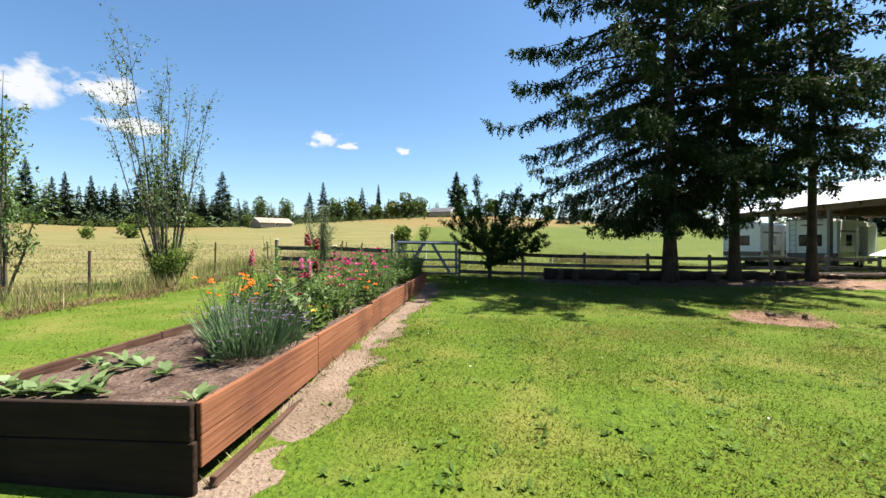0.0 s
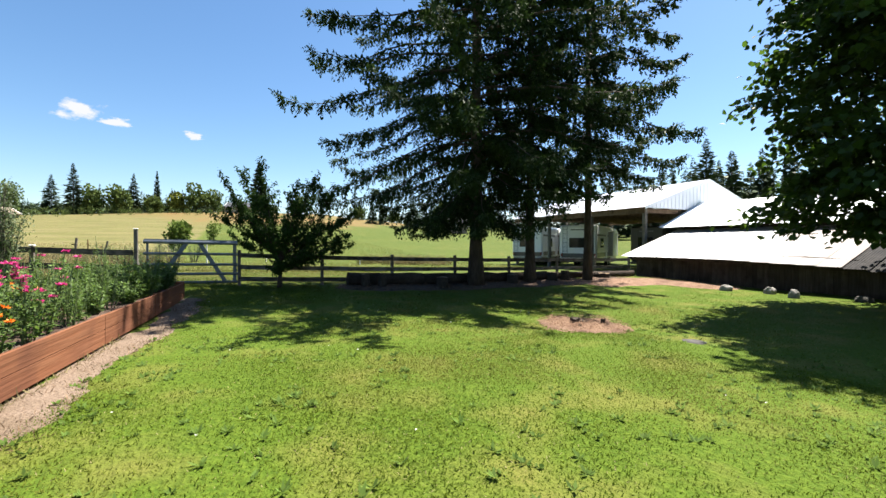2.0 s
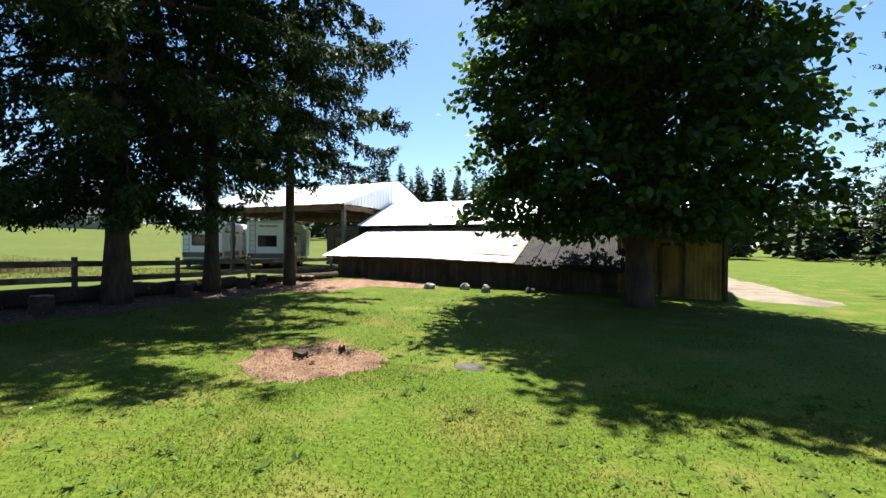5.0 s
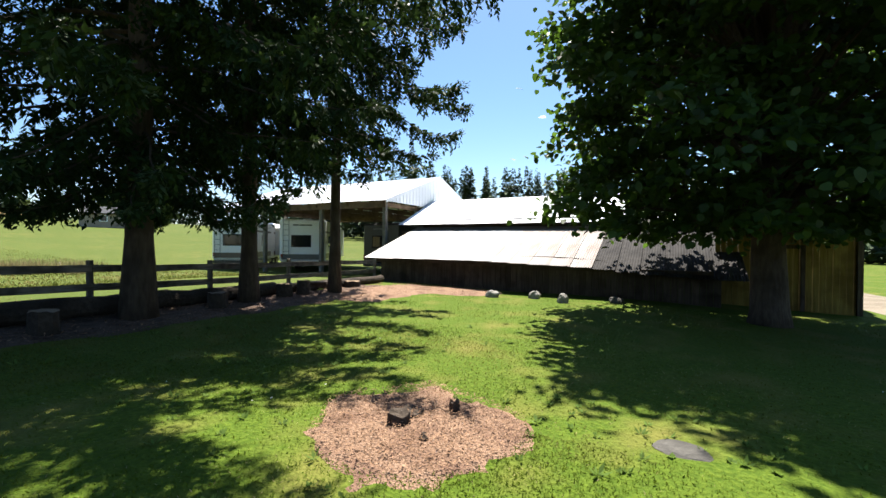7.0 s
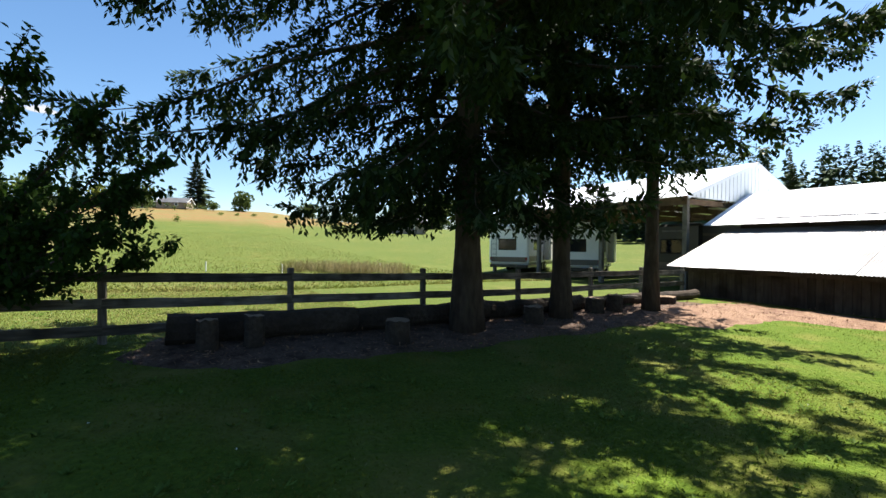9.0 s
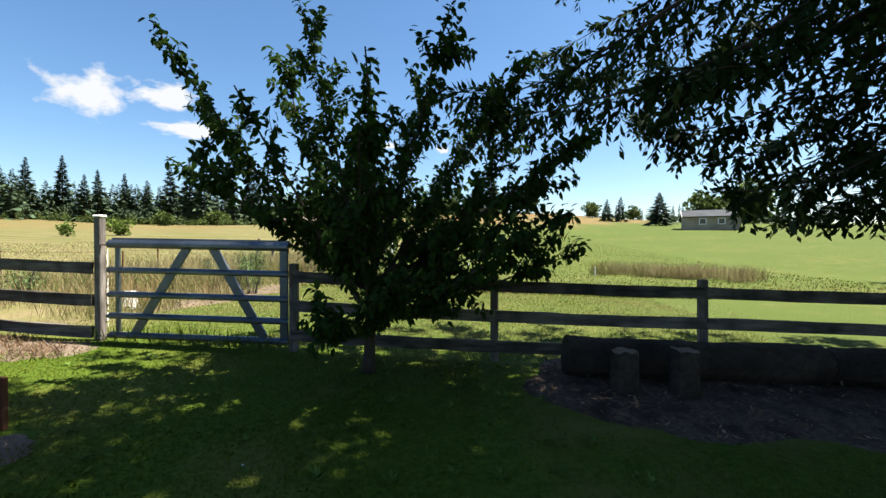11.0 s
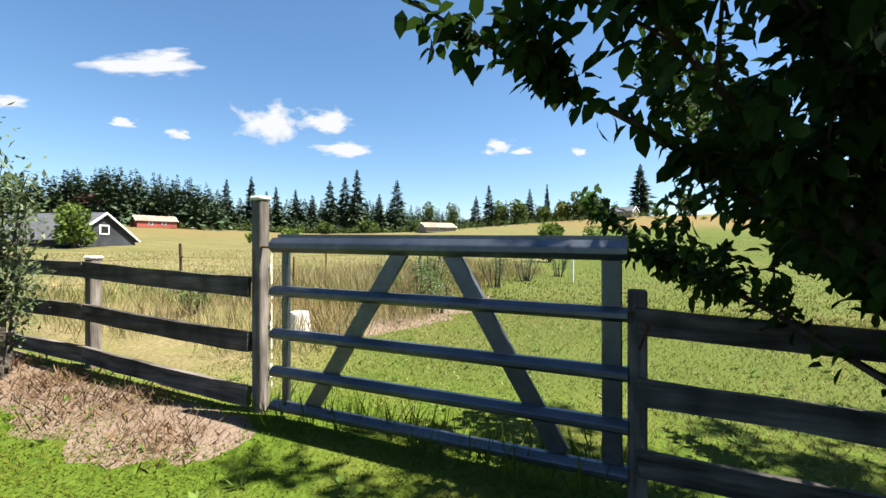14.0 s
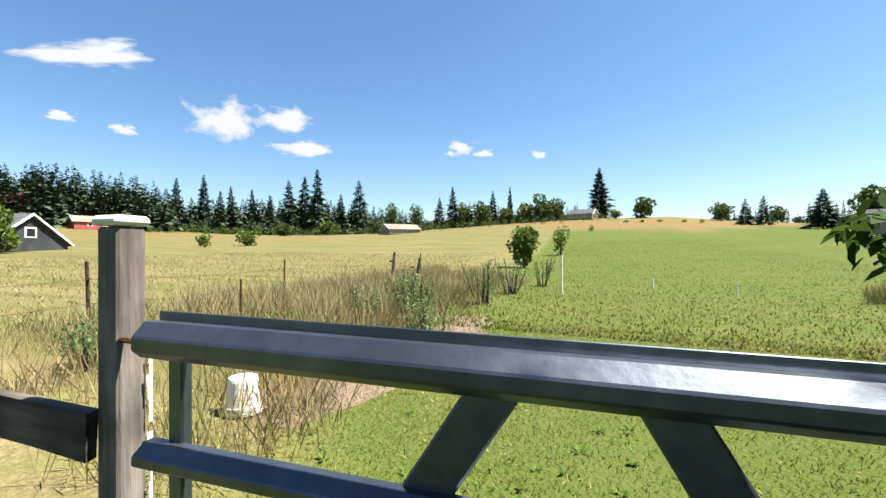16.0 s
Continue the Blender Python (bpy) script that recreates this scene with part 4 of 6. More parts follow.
def plum_tree():
    x, y = 2.35, 15.35
    t = thing("plum_tree", x, y, height(x, y) - 0.03)
    rng, r2 = random.Random(8), np.random.default_rng(8)
    tv, tf = tube([(0, 0, 0), (0.01, 0.01, 0.25), (0.03, 0, 0.6), (0.02, 0.0, 1.1)], [0.085, 0.06, 0.05, 0.03], 9)
    part_mesh("trunk", tv, tf, M["bark"], t, smooth=True)
    wood, tips = [], []

    def inside(p):
        if p[1] > -0.15:
            lim = -1.75 if p[1] > 0.25 and 1.2 < p[2] < 1.75 else -0.55 - 0.5 * max(0.0, p[2] - 1.3)
        else:
            lim = float(np.interp(p[2], (1.25, 1.7, 2.2, 3.0), (-0.45, -1.1, -1.85, -2.5)))
        return p[0] > lim and p[1] > -1.35 + 0.3 * max(0.0, -p[0]) - 0.35 * max(0.0, p[2] - 2.0) and 0.45 < p[2] < 3.8

    def wand(p, d, ln, r, lift, bend):
        """A curved shoot of six points, cut off where it would leave the crown."""
        pts, p, d = [Vector(p)], Vector(p), Vector(d).normalized()
        for j in range(5):
            d = (d + Vector((rng.uniform(-1, 1), rng.uniform(-1, 1), rng.uniform(-1, 1))) * bend + Vector((0, 0, lift))).normalized()
            p = p + d * ln / 5
            pts.append(p.copy())
        if not inside(pts[-1]) or not inside(pts[3]):
            return None
        wood.append(tube(pts, [r * (1 - 0.14 * j) for j in range(6)], 5 if r > 0.012 else 4, False))
        return pts

    aims = []
    for k in range(28):
        a = k * 2.39996
        el = radians((18, 30, 42, 54, 68)[k % 5])
        aims.append((math.cos(a) * math.cos(el), math.sin(a) * math.cos(el), math.sin(el), (2.15, 2.5, 2.7, 2.8, 2.7)[k % 5]))
    aims += [(-0.86, 0.40, 0.22, 1.95), (-0.74, -0.30, 0.62, 2.75), (-0.6, -0.42, 0.72, 2.9), (-0.8, -0.2, 0.5, 2.6), (0.9, -0.3, 0.35, 2.2), (0.85, 0.1, 0.55, 2.4)]
    for ax, ay, az, ln in aims:
        got = None
        for shrink in (1.0, 0.85, 0.7, 0.55):
            got = wand((0.02, 0, 0.45 + 0.5 * rng.random()), (ax, ay, az), ln * shrink * rng.uniform(0.9, 1.05), 0.02, 0.03, 0.09)
            if got:
                break
        if not got:
            continue
        tips += [got] * 2
        for j in range(17):
            u = rng.uniform(0.2, 0.97)
            i0 = min(int(u * 5), 4)
            p = got[i0].lerp(got[i0 + 1], u * 5 - i0)
            fwd = (got[i0 + 1] - got[i0]).normalized()
            d = fwd * 0.8 + Vector((rng.uniform(-1, 1), rng.uniform(-1, 1), rng.uniform(-0.5, 0.9)))
            tw = wand(p, d, rng.uniform(0.3, 0.75) * (1.2 - 0.6 * u), 0.006, 0.03, 0.15)
            if tw:
                tips.append(tw)
    wv, wf = merge(wood)
    part_mesh("branching", wv, wf, M["bark"], t)["kind"] = "stuff"
    v, q = leaves_on(r2, tips, max(6, int(23000 / len(tips))), 0.088, 0.046, 0.8, 0.03, oval=True)
    mesh_np("crown", v, q, M["plum"], t, "dark green hanging oval leaves")
    return tagged(t, "small dark-leaved plum tree against the rail fence", "tree")


plum_tree()


def willow_clump(name, x, y, stems, high, seed, leaf, per, label, mat, spread=0.16):
    t = thing(name, x, y, height(x, y) - 0.03)
    rng, r2 = random.Random(seed), np.random.default_rng(seed)
    wood, tips = [], []
    for k in range(stems):
        a = rng.uniform(0, 6.28)
        lean = rng.uniform(0.02, 1.0) * spread
        p0 = Vector((math.cos(a) * 0.22 * rng.random(), math.sin(a) * 0.22 * rng.random(), 0))
        h = high * rng.uniform(0.55, 1.0)
        line = [p0 + Vector((math.cos(a) * lean * h * u, math.sin(a) * lean * h * u, h * u)) + Vector((0.05 * noise.noise((u * 4, k, seed)), 0.05 * noise.noise((u * 4, 7, k)), 0)) for u in (0, 0.2, 0.4, 0.6, 0.8, 1.0)]
        wood.append(tube(line, [0.035 * (1 - u * 0.9) for u in (0, 0.2, 0.4, 0.6, 0.8, 1.0)], 5, False))
        tips.append(line[3:4] + [line[3].lerp(line[5], u) for u in (0.2, 0.4, 0.6, 0.8, 1.0)])
        for j in range(9):
            u = rng.uniform(0.25, 0.98)
            q = line[0].lerp(line[5], u)
            grow(rng, q, (math.cos(a + rng.uniform(-1.5, 1.5)) * 0.5, math.sin(a + rng.uniform(-1.5, 1.5)) * 0.5, 1.0), h * 0.16, 0.008, 0, 0.4, wood, tips)
    wv, wf = merge(wood)
    part_mesh("branching", wv, wf, M["bark_grey"], t)["kind"] = "stuff"
    v, q = leaves_on(r2, tips, per, leaf, leaf * 0.42, 0.3, 0.09)
    mesh_np("crown", v, q, mat, t)
    return tagged(t, label, "tree")


willow_clump("willow_clump", -7.4, 12.1, 17, 6.6, 3, 0.105, 25, "tall sparse many-stemmed willow at the field edge", M["bush_leaf"], 0.30)
willow_clump("willow_shoots", -7.2, 12.0, 16, 1.3, 35, 0.09, 30, "bushy green suckers round the willow stems", M["field_leaf"], 0.5)


# ---- distance: woods, single trees, houses, clouds ----
EYE = Vector((0.5, 14.5))


def spot(az, dist):
    x, y = EYE.x + math.sin(radians(az)) * dist, EYE.y + math.cos(radians(az)) * dist
    return x, y, height(x, y)


def conifer_cards(r2, high, wide, n, fat=1.0):
    """Layered drooping boughs of a far conifer."""
    k = r2.random(n) ** 0.8
    z = high * (0.06 + 0.94 * k)
    tier = 0.75 + 0.25 * np.cos(k * 60)
    r = wide * (1 - k) ** 0.85 * r2.uniform(0.25, 1.0, n) * tier + 0.05
    a = r2.uniform(0, 2 * np.pi, n)
    base = np.stack([np.cos(a) * r * 0.35, np.sin(a) * r * 0.35, z], 1)
    d = unit(np.stack([np.cos(a), np.sin(a), -0.28 + 0.55 * k + r2.normal(0, 0.15, n)], 1))
    s = unit(np.cross(d, np.stack([r2.normal(0, 0.4, n), r2.normal(0, 0.4, n), np.ones(n)], 1)))
    return cards(base, d, s, r * 0.9 + high * 0.015, fat * high * 0.05 * r2.uniform(0.6, 1.3, n) * (1.15 - k), -0.15)


def broad_cards(r2, high, wide, n, leaf):
    """A lumpy far crown made of clumps."""
    clumps = 14
    c = r2.normal(0, 1, (clumps, 3))
    c = unit(c) * r2.uniform(0.2, 0.75, (clumps, 1)) * np.array([wide, wide, high * 0.52]) + np.array([0, 0, high * 0.5])
    i = r2.integers(0, clumps, n)
    o = unit(r2.normal(0, 1, (n, 3))) * r2.uniform(0.5, 1.0, (n, 1)) ** 0.5
    p = c[i] + o * np.array([wide, wide, high * 0.4]) * 0.42
    p[:, 2] = np.maximum(p[:, 2], high * 0.05)
    d = unit(o + r2.normal(0, 0.5, (n, 3)))
    s = unit(np.cross(d, r2.normal(0, 1, (n, 3))))
    return cards(p, d, s, leaf * r2.uniform(0.7, 1.3, n), leaf * r2.uniform(0.7, 1.2, n), 0.2)


def far_conifer(az, dist, top_el, wide_share=0.19, seed=1, label="distant dark green conifer", n=900, x=None):
    x, y, z = spot(az, dist)
    high = max(4.0, 1.9 + dist * math.tan(radians(top_el)) - z)
    t = thing("conifer", x, y, z - 0.2)
    r2 = np.random.default_rng(seed)
    part_mesh("trunk", *tube([(0, 0, 0), (0, 0, high * 0.9)], [high * 0.016, high * 0.004], 6), M["bark"], t)
    mesh_np("crown", *conifer_cards(r2, high, high * wide_share * 1.6, n, 1.4), M["far_fir"], t)
    tagged(t, label, "tree", "single trees in the distance")


def far_broadleaf(az, dist, top_el, half_az, seed, mat="far_leaf", label="distant round green tree", n=800, low=0.0):
    x, y, z = spot(az, dist)
    high = max(1.2, 1.9 + dist * math.tan(radians(top_el)) - z)
    wide = dist * math.tan(radians(half_az))
    t = thing("broadleaf_tree", x, y, z - 0.2)
    r2 = np.random.default_rng(seed)
    part_mesh("trunk", *tube([(0, 0, 0), (0, 0, high * 0.5)], [high * 0.03 + 0.02, high * 0.015 + 0.01], 6), M["bark"], t)
    mesh_np("crown", *broad_cards(r2, high, wide, n, max(0.10, wide * 0.22)), M[mat], t)
    tagged(t, label, "tree", "single trees in the distance")


def woods(name, az0, az1, d0, d1, count, el_of, seed, label, share=0.16, leafy=0.12, n=240, mat="far_fir"):
    rng, r2 = random.Random(seed), np.random.default_rng(seed)
    V, Q, o = [], [], 0
    for i in range(count):
        az, dist = az0 + (az1 - az0) * (i + rng.random()) / count, rng.uniform(d0, d1)
        x, y, z = spot(az, dist)
        high = max(5.0, (1.9 + dist * math.tan(radians(el_of(az) * rng.uniform(0.8, 1.06))) - z))
        if rng.random() < leafy:
            v, q = broad_cards(r2, high * 0.6, high * 0.25, n, high * 0.06)
        else:
            v, q = conifer_cards(r2, high, high * share * rng.uniform(0.8, 1.2), n, 3.2)
        V.append(v + np.array([x, y, z - 0.3]))
        Q.append(q + o)
        o += len(v)
    tagged(mesh_np(name, np.concatenate(V), np.concatenate(Q), M[mat]), label, "woodland", kind="stuff")


def el_left(az):
    return float(np.interp(az, (-100, -75, -66, -60, -52, -49, -40, -27), (5.4, 6.0, 7.4, 8.6, 8.2, 6.2, 6.2, 5.6)))


woods("woodland", -100, -49.5, 170, 230, 430, el_left, 4, "dense dark conifer wood behind the hay field", share=0.30, leafy=0.2, n=150)
woods("woodland", -50, -20, 200, 250, 240, lambda az: float(np.interp(az, (-50, -35, -28, -20), (6.0, 6.6, 6.0, 5.0))), 6, "mixed far tree line beyond the hay field", leafy=0.35, share=0.28, n=170)
woods("woodland", -20, 3, 205, 255, 160, lambda az: float(np.interp(az, (-20, -14, -4, 3), (5.4, 6.2, 6.4, 5.6))), 9, "mixed far tree line on the hill", leafy=0.75, n=170)
woods("woodland", 14, 38, 190, 240, 80, lambda az: 4.6, 12, "mixed far tree line beyond the pasture", leafy=0.5)
woods("woodland", 44, 118, 80, 115, 230, lambda az: float(np.interp(az, (44, 55, 62, 72, 85, 100, 118), (6, 8.5, 10.2, 9.8, 9.2, 7, 6))), 15, "dark conifer wood behind the barns", share=0.2, n=200)
woods("woodland", 118, 262, 110, 150, 90, lambda az: 6.0, 18, "conifer wood round the property", n=120)

woods("hedgerow", -100, 4, 160, 195, 190, lambda az: float(np.interp(az, (-100, -52, -30, -10, 4), (4.0, 4.0, 4.4, 5.0, 4.9))), 21, "low green hedgerow and shrubs below the tree line", leafy=1.0, n=90, mat="far_leaf")
k = 0
for az, el, w in ((-49.3, 8.4, .15), (-46.6, 8.9, .16), (-43.8, 7.8, .16), (-41.5, 7.6, .14), (-37.3, 8.9, .2), (-35.4, 9.4, .2), (-33.9, 10.4, .16), (-28.7, 9.2, .22), (-31.0, 7.4, .2), (-18.2, 7.1, .2), (-16.5, 8.5, .17), (-11.2, 7.9, .17), (-9.0, 8.4, .09), (-39.5, 7.0, .2), (-44.9, 7.2, .18)):
    k += 1
    far_conifer(az, 190 + (k * 37) % 25, el, w, 40 + k)
far_conifer(2.05, 200, 10.2, 0.22, 77, "tall dark fir on the hilltop", 1600)
far_conifer(23.3, 120, 6.1, 0.34, 78, "broad dark spruce in the pasture", 1500)
far_conifer(66.2, 62, 12.6, 0.2, 79, "tall dark conifer behind the barns")
far_conifer(68.2, 66, 10.8, 0.2, 80, "tall dark conifer behind the barns")
far_conifer(74.5, 75, 8.4, 0.2, 81, "dark conifer behind the barn roof")
far_conifer(18.6, 150, 5.8, 0.24, 82)
far_conifer(17.0, 150, 5.6, 0.26, 83)
k = 0
for az, el, half, mat in ((-24.5, 6.6, 1.0, "far_leaf"), (-21.5, 6.9, 1.0, "far_leaf"), (-15.0, 6.6, 1.4, "far_leaf"), (-12.8, 6.4, 1.5, "far_leaf"), (-7.0, 6.1, 1.3, "far_yellow"), (-5.0, 7.2, 1.5, "far_leaf"), (-9.5, 5.6, 1.4, "far_leaf"), (-3.2, 6.7, 1.2, "far_leaf"), (7.1, 6.4, 1.35, "far_leaf"), (14.8, 5.2, 1.2, "far_leaf"), (19.8, 4.6, 1.0, "far_leaf"), (-61.8, 5.5, 2.2, "far_red"), (-38.0, 4.0, 1.0, "far_leaf"), (-32.6, 4.3, 1.4, "far_leaf"), (-25.9, 4.2, 1.0, "far_leaf"), (3.9, 5.3, 0.7, "far_leaf"), (31.0, 6.6, 3.0, "far_leaf"), (27.5, 6.4, 2.0, "far_leaf"), (-63.5, 5.0, 1.5, "far_leaf")):
    k += 1
    far_broadleaf(az, 165 + (k * 29) % 30 if el > 3.9 else 120, el, half, 100 + k, mat, "distant dark red leafy tree" if mat == "far_red" else ("distant rounded yellow-green tree" if mat == "far_yellow" else "distant round green tree"))
for az, d, el, half, n in ((-63.6, 62, 4.6, 2.0, 900), (-46.5, 75, 2.4, 0.9, 500), (-42.0, 80, 3.0, 1.3, 500), (-7.8, 30, 4.6, 2.4, 900), (-3.0, 44, 3.6, 1.1, 500), (1.0, 110, 3.3, .5, 200), (5.0, 150, 3.6, .4, 150), (8.7, 150, 3.6, .4, 150), (11.2, 150, 3.6, .4, 150), (13.0, 150, 3.6, .4, 150), (6.8, 150, 3.7, .4, 150)):
    k += 1
    far_broadleaf(az, d, el, half, 100 + k, "field_leaf", "small green tree standing in the field", n)


def gabled(name, az, dist, long_, deep, wall_h, roof_h, turn, wall_mat, roof_mat, label, windows=1, red=False):
    x, y, z = spot(az, dist)
    h = thing(name, x, y, z - 0.2, -az + turn)
    wl = part("wall", boxed(-long_ / 2, -deep / 2, 0, long_ / 2, deep / 2, wall_h), wall_mat, h)
    for s in (-1, 1):
        vs = [(s * long_ / 2, -deep / 2, wall_h), (s * long_ / 2, deep / 2, wall_h), (s * long_ / 2, 0, wall_h + roof_h)]
        part_mesh("gable", vs, [(0, 1, 2)], wall_mat, h)
        r = part("roof", boxed(-long_ / 2 - 0.4, 0, -0.12, long_ / 2 + 0.4, math.hypot(deep / 2, roof_h) + 0.5, 0.06), roof_mat, h)
        r.matrix_basis = pose(0, s * (deep / 2 + 0.4), wall_h - 0.4 * roof_h / (deep / 2) + 0.05, math.degrees(math.atan2(roof_h, deep / 2)), 0, 0 if s < 0 else 180)
    for i in range(windows):
        wx = -long_ / 2 + long_ * (i + 1) / (windows + 1)
        w = part("window", boxed(wx - 0.6, -deep / 2 - 0.05, wall_h * 0.4, wx + 0.6, -deep / 2 + 0.02, wall_h * 0.85), M["trim_white"], h)
        part("pane", boxed(wx - 0.45, -deep / 2 - 0.07, wall_h * 0.45, wx + 0.45, -deep / 2 - 0.03, wall_h * 0.8), M["dark_glass"], w)
    for s in (-1, 1):
        w = part("window", boxed(s * (long_ / 2 + 0.02) - 0.05, -0.7, wall_h + roof_h * 0.18, s * (long_ / 2 + 0.02) + 0.05, 0.7, wall_h + roof_h * 0.55), M["trim_white"], h)
        part("pane", boxed(s * (long_ / 2 + 0.05) - 0.05, -0.5, wall_h + roof_h * 0.23, s * (long_ / 2 + 0.05) + 0.05, 0.5, wall_h + roof_h * 0.5), M["dark_glass"], w)
        for q in (-1, 1):
            tr = part("barge_board", boxed(0, -0.05, -0.14, math.hypot(deep / 2, roof_h) + 0.5, 0.05, 0.07), M["trim_white"], h)
            tr.matrix_basis = pose(s * (long_ / 2 + 0.42), q * (deep / 2 + 0.4), wall_h - 0.4 * roof_h / (deep / 2) + 0.05, 0, -math.degrees(math.atan2(roof_h, deep / 2)), -90 * q)
    return tagged(h, label, "house")


gabled("house", -65.0, 72, 13.5, 9.5, 0.9, 3.2, -48, M["house_grey"], M["shingle"], "grey gabled house with white trim beyond the hay field", 2)
gabled("barn_house", -56.5, 170, 11.0, 8.0, 2.2, 1.8, 12, M["red_roof"], M["tan_roof"], "small red barn by the dark wood", 2)
gabled("barn_house", -23.4, 165, 12.0, 9.0, 1.8, 1.9, 22, M["tan_wall"], M["tan_roof"], "tan low farm building in the distance", 1)
gabled("house", 0.0, 185, 10.0, 8.0, 2.2, 1.9, -18, M["tan_wall"], M["shingle"], "small hilltop house below a tall fir", 2)
gabled("shed", 29.0, 95, 9.0, 6.0, 2.6, 1.2, 10, M["tan_wall"], M["house_grey"], "grey-roofed shed at the pasture edge", 2)
gabled("shed", 98.0, 48, 9.0, 5.0, 1.7, 0.9, 20, M["house_grey"], M["shingle"], "low grey shed beside the gravel drive", 1)


def cloud_material(seed):
    m = bpy.data.materials.new("cloud")
    m.use_nodes = True
    nt = m.node_tree
    for n in list(nt.nodes):
        nt.nodes.remove(n)
    out, em, tr, mx = (nt.nodes.new(q) for q in ("ShaderNodeOutputMaterial", "ShaderNodeEmission", "ShaderNodeBsdfTransparent", "ShaderNodeMixShader"))
    co = nt.nodes.new("ShaderNodeTexCoord").outputs["Object"]
    mp = nt.nodes.new("ShaderNodeMapping")
    mp.inputs["Location"].default_value = (seed * 3.7, seed * 1.9, seed)
    nt.links.new(co, mp.inputs["Vector"])
    tx = nt.nodes.new("ShaderNodeTexNoise")
    tx.inputs["Scale"].default_value, tx.inputs["Detail"].default_value, tx.inputs["Roughness"].default_value = 1.5, 9, 0.55
    nt.links.new(mp.outputs[0], tx.inputs["Vector"])
    ln = nt.nodes.new("ShaderNodeVectorMath")
    ln.operation = "LENGTH"
    nt.links.new(co, ln.inputs[0])
    sub = nt.nodes.new("ShaderNodeMath")
    sub.operation = "MULTIPLY_ADD"
    nt.links.new(ln.outputs["Value"], sub.inputs[0])
    sub.inputs[1].default_value = -0.55
    nt.links.new(tx.outputs["Fac"], sub.inputs[2])
    r = nt.nodes.new("ShaderNodeMapRange")
    r.inputs["From Min"].default_value, r.inputs["From Max"].default_value = 0.11, 0.29
    nt.links.new(sub.outputs[0], r.inputs["Value"])
    em.inputs["Color"].default_value, em.inputs["Strength"].default_value = (0.95, 0.97, 1.0, 1), 0.27
    nt.links.new(r.outputs[0], mx.inputs[0])
    nt.links.new(tr.outputs[0], mx.inputs[1])
    nt.links.new(em.outputs[0], mx.inputs[2])
    nt.links.new(mx.outputs[0], out.inputs["Surface"])
    return m


def cloud(az, el, half_w, half_h, seed, tilt=0.0):
    d = 1900.0
    p = Vector((math.sin(radians(az)) * d, math.cos(radians(az)) * d + 15, d * math.tan(radians(el))))
    bm = bmesh.new()
    bmesh.ops.create_grid(bm, x_segments=2, y_segments=2, size=1.0)
    ob = part("cloud", bm, cloud_material(seed))
    ob.matrix_basis = look(p, (0, 15, 1.6), tilt) @ Matrix.Diagonal((d * math.tan(radians(half_w)), d * math.tan(radians(half_h)), 1, 1))
    ob.visible_shadow = False
    tagged(ob, "small white fair-weather cloud in blue sky", "cloud", "clouds", "structure")


for i, row in enumerate(((-44.6, 15.2, 5.0, 3.6, 0), (-37.5, 16.0, 4.6, 2.4, 0), (-35.5, 12.8, 4.6, 1.6, 0), (-57.0, 19.6, 7.5, 2.0, -14), (-59.1, 13.4, 2.0, 0.8, 0), (-54.2, 13.0, 1.6, 0.8, 0), (-15.4, 13.4, 2.6, 1.5, 0), (-12.3, 12.7, 1.9, 0.7, 0), (-5.0, 12.2, 1.5, 0.7, 0), (-69, 13.6, 3.5, 1.2, -8))):
    cloud(*row[:4], i + 1, row[4])


# ---- yard: logs, stumps, stones, mulch, dirt ----
def patch(name, outline, mat, label, rise=0.03, bump=0.02, cell=0.25, kind="structure", category="ground"):
    """A thin cover laid over the ground inside an outline given as a function (x, y) -> depth inside."""
    inside, x0, y0, x1, y1 = outline
    nx, ny = int((x1 - x0) / cell) + 1, int((y1 - y0) / cell) + 1
    vs, ok = [], []
    for j in range(ny + 1):
        for i in range(nx + 1):
            x, y = x0 + i * cell, y0 + j * cell
            d = inside(x, y) + 0.25 * noise.noise((x * 1.6, y * 1.6, 5)) + 0.12 * noise.noise((x * 6, y * 6, 2))
            k = min(max(d / 0.35, -1), 1)
            vs.append((x, y, height(x, y) + (rise + bump * noise.noise((x * 7, y * 7, 8))) * k))
            ok.append(d > -0.3)
    w = nx + 1
    fs = [q for j in range(ny) for i in range(nx) for q in [(j * w + i, j * w + i + 1, (j + 1) * w + i + 1, (j + 1) * w + i)] if any(ok[a] for a in q)]
    return tagged(part_mesh(name, vs, fs, mat, smooth=True), label, category, kind=kind)


def strip(points, half):
    def f(x, y):
        best = -9.0
        for (ax, ay), (bx, by) in zip(points, points[1:]):
            t = min(max(((x - ax) * (bx - ax) + (y - ay) * (by - ay)) / ((bx - ax) ** 2 + (by - ay) ** 2), 0), 1)
            best = max(best, half - math.hypot(x - ax - t * (bx - ax), y - ay - t * (by - ay)))
        return best
    xs, ys = [p[0] for p in points], [p[1] for p in points]
    return f, min(xs) - half - 0.6, min(ys) - half - 0.6, max(xs) + half + 0.6, max(ys) + half + 0.6


def disc(cx, cy, rx, ry):
    return (lambda x, y: (1 - math.hypot((x - cx) / rx, (y - cy) / ry)) * min(rx, ry)), cx - rx - 0.5, cy - ry - 0.5, cx + rx + 0.5, cy + ry + 0.5


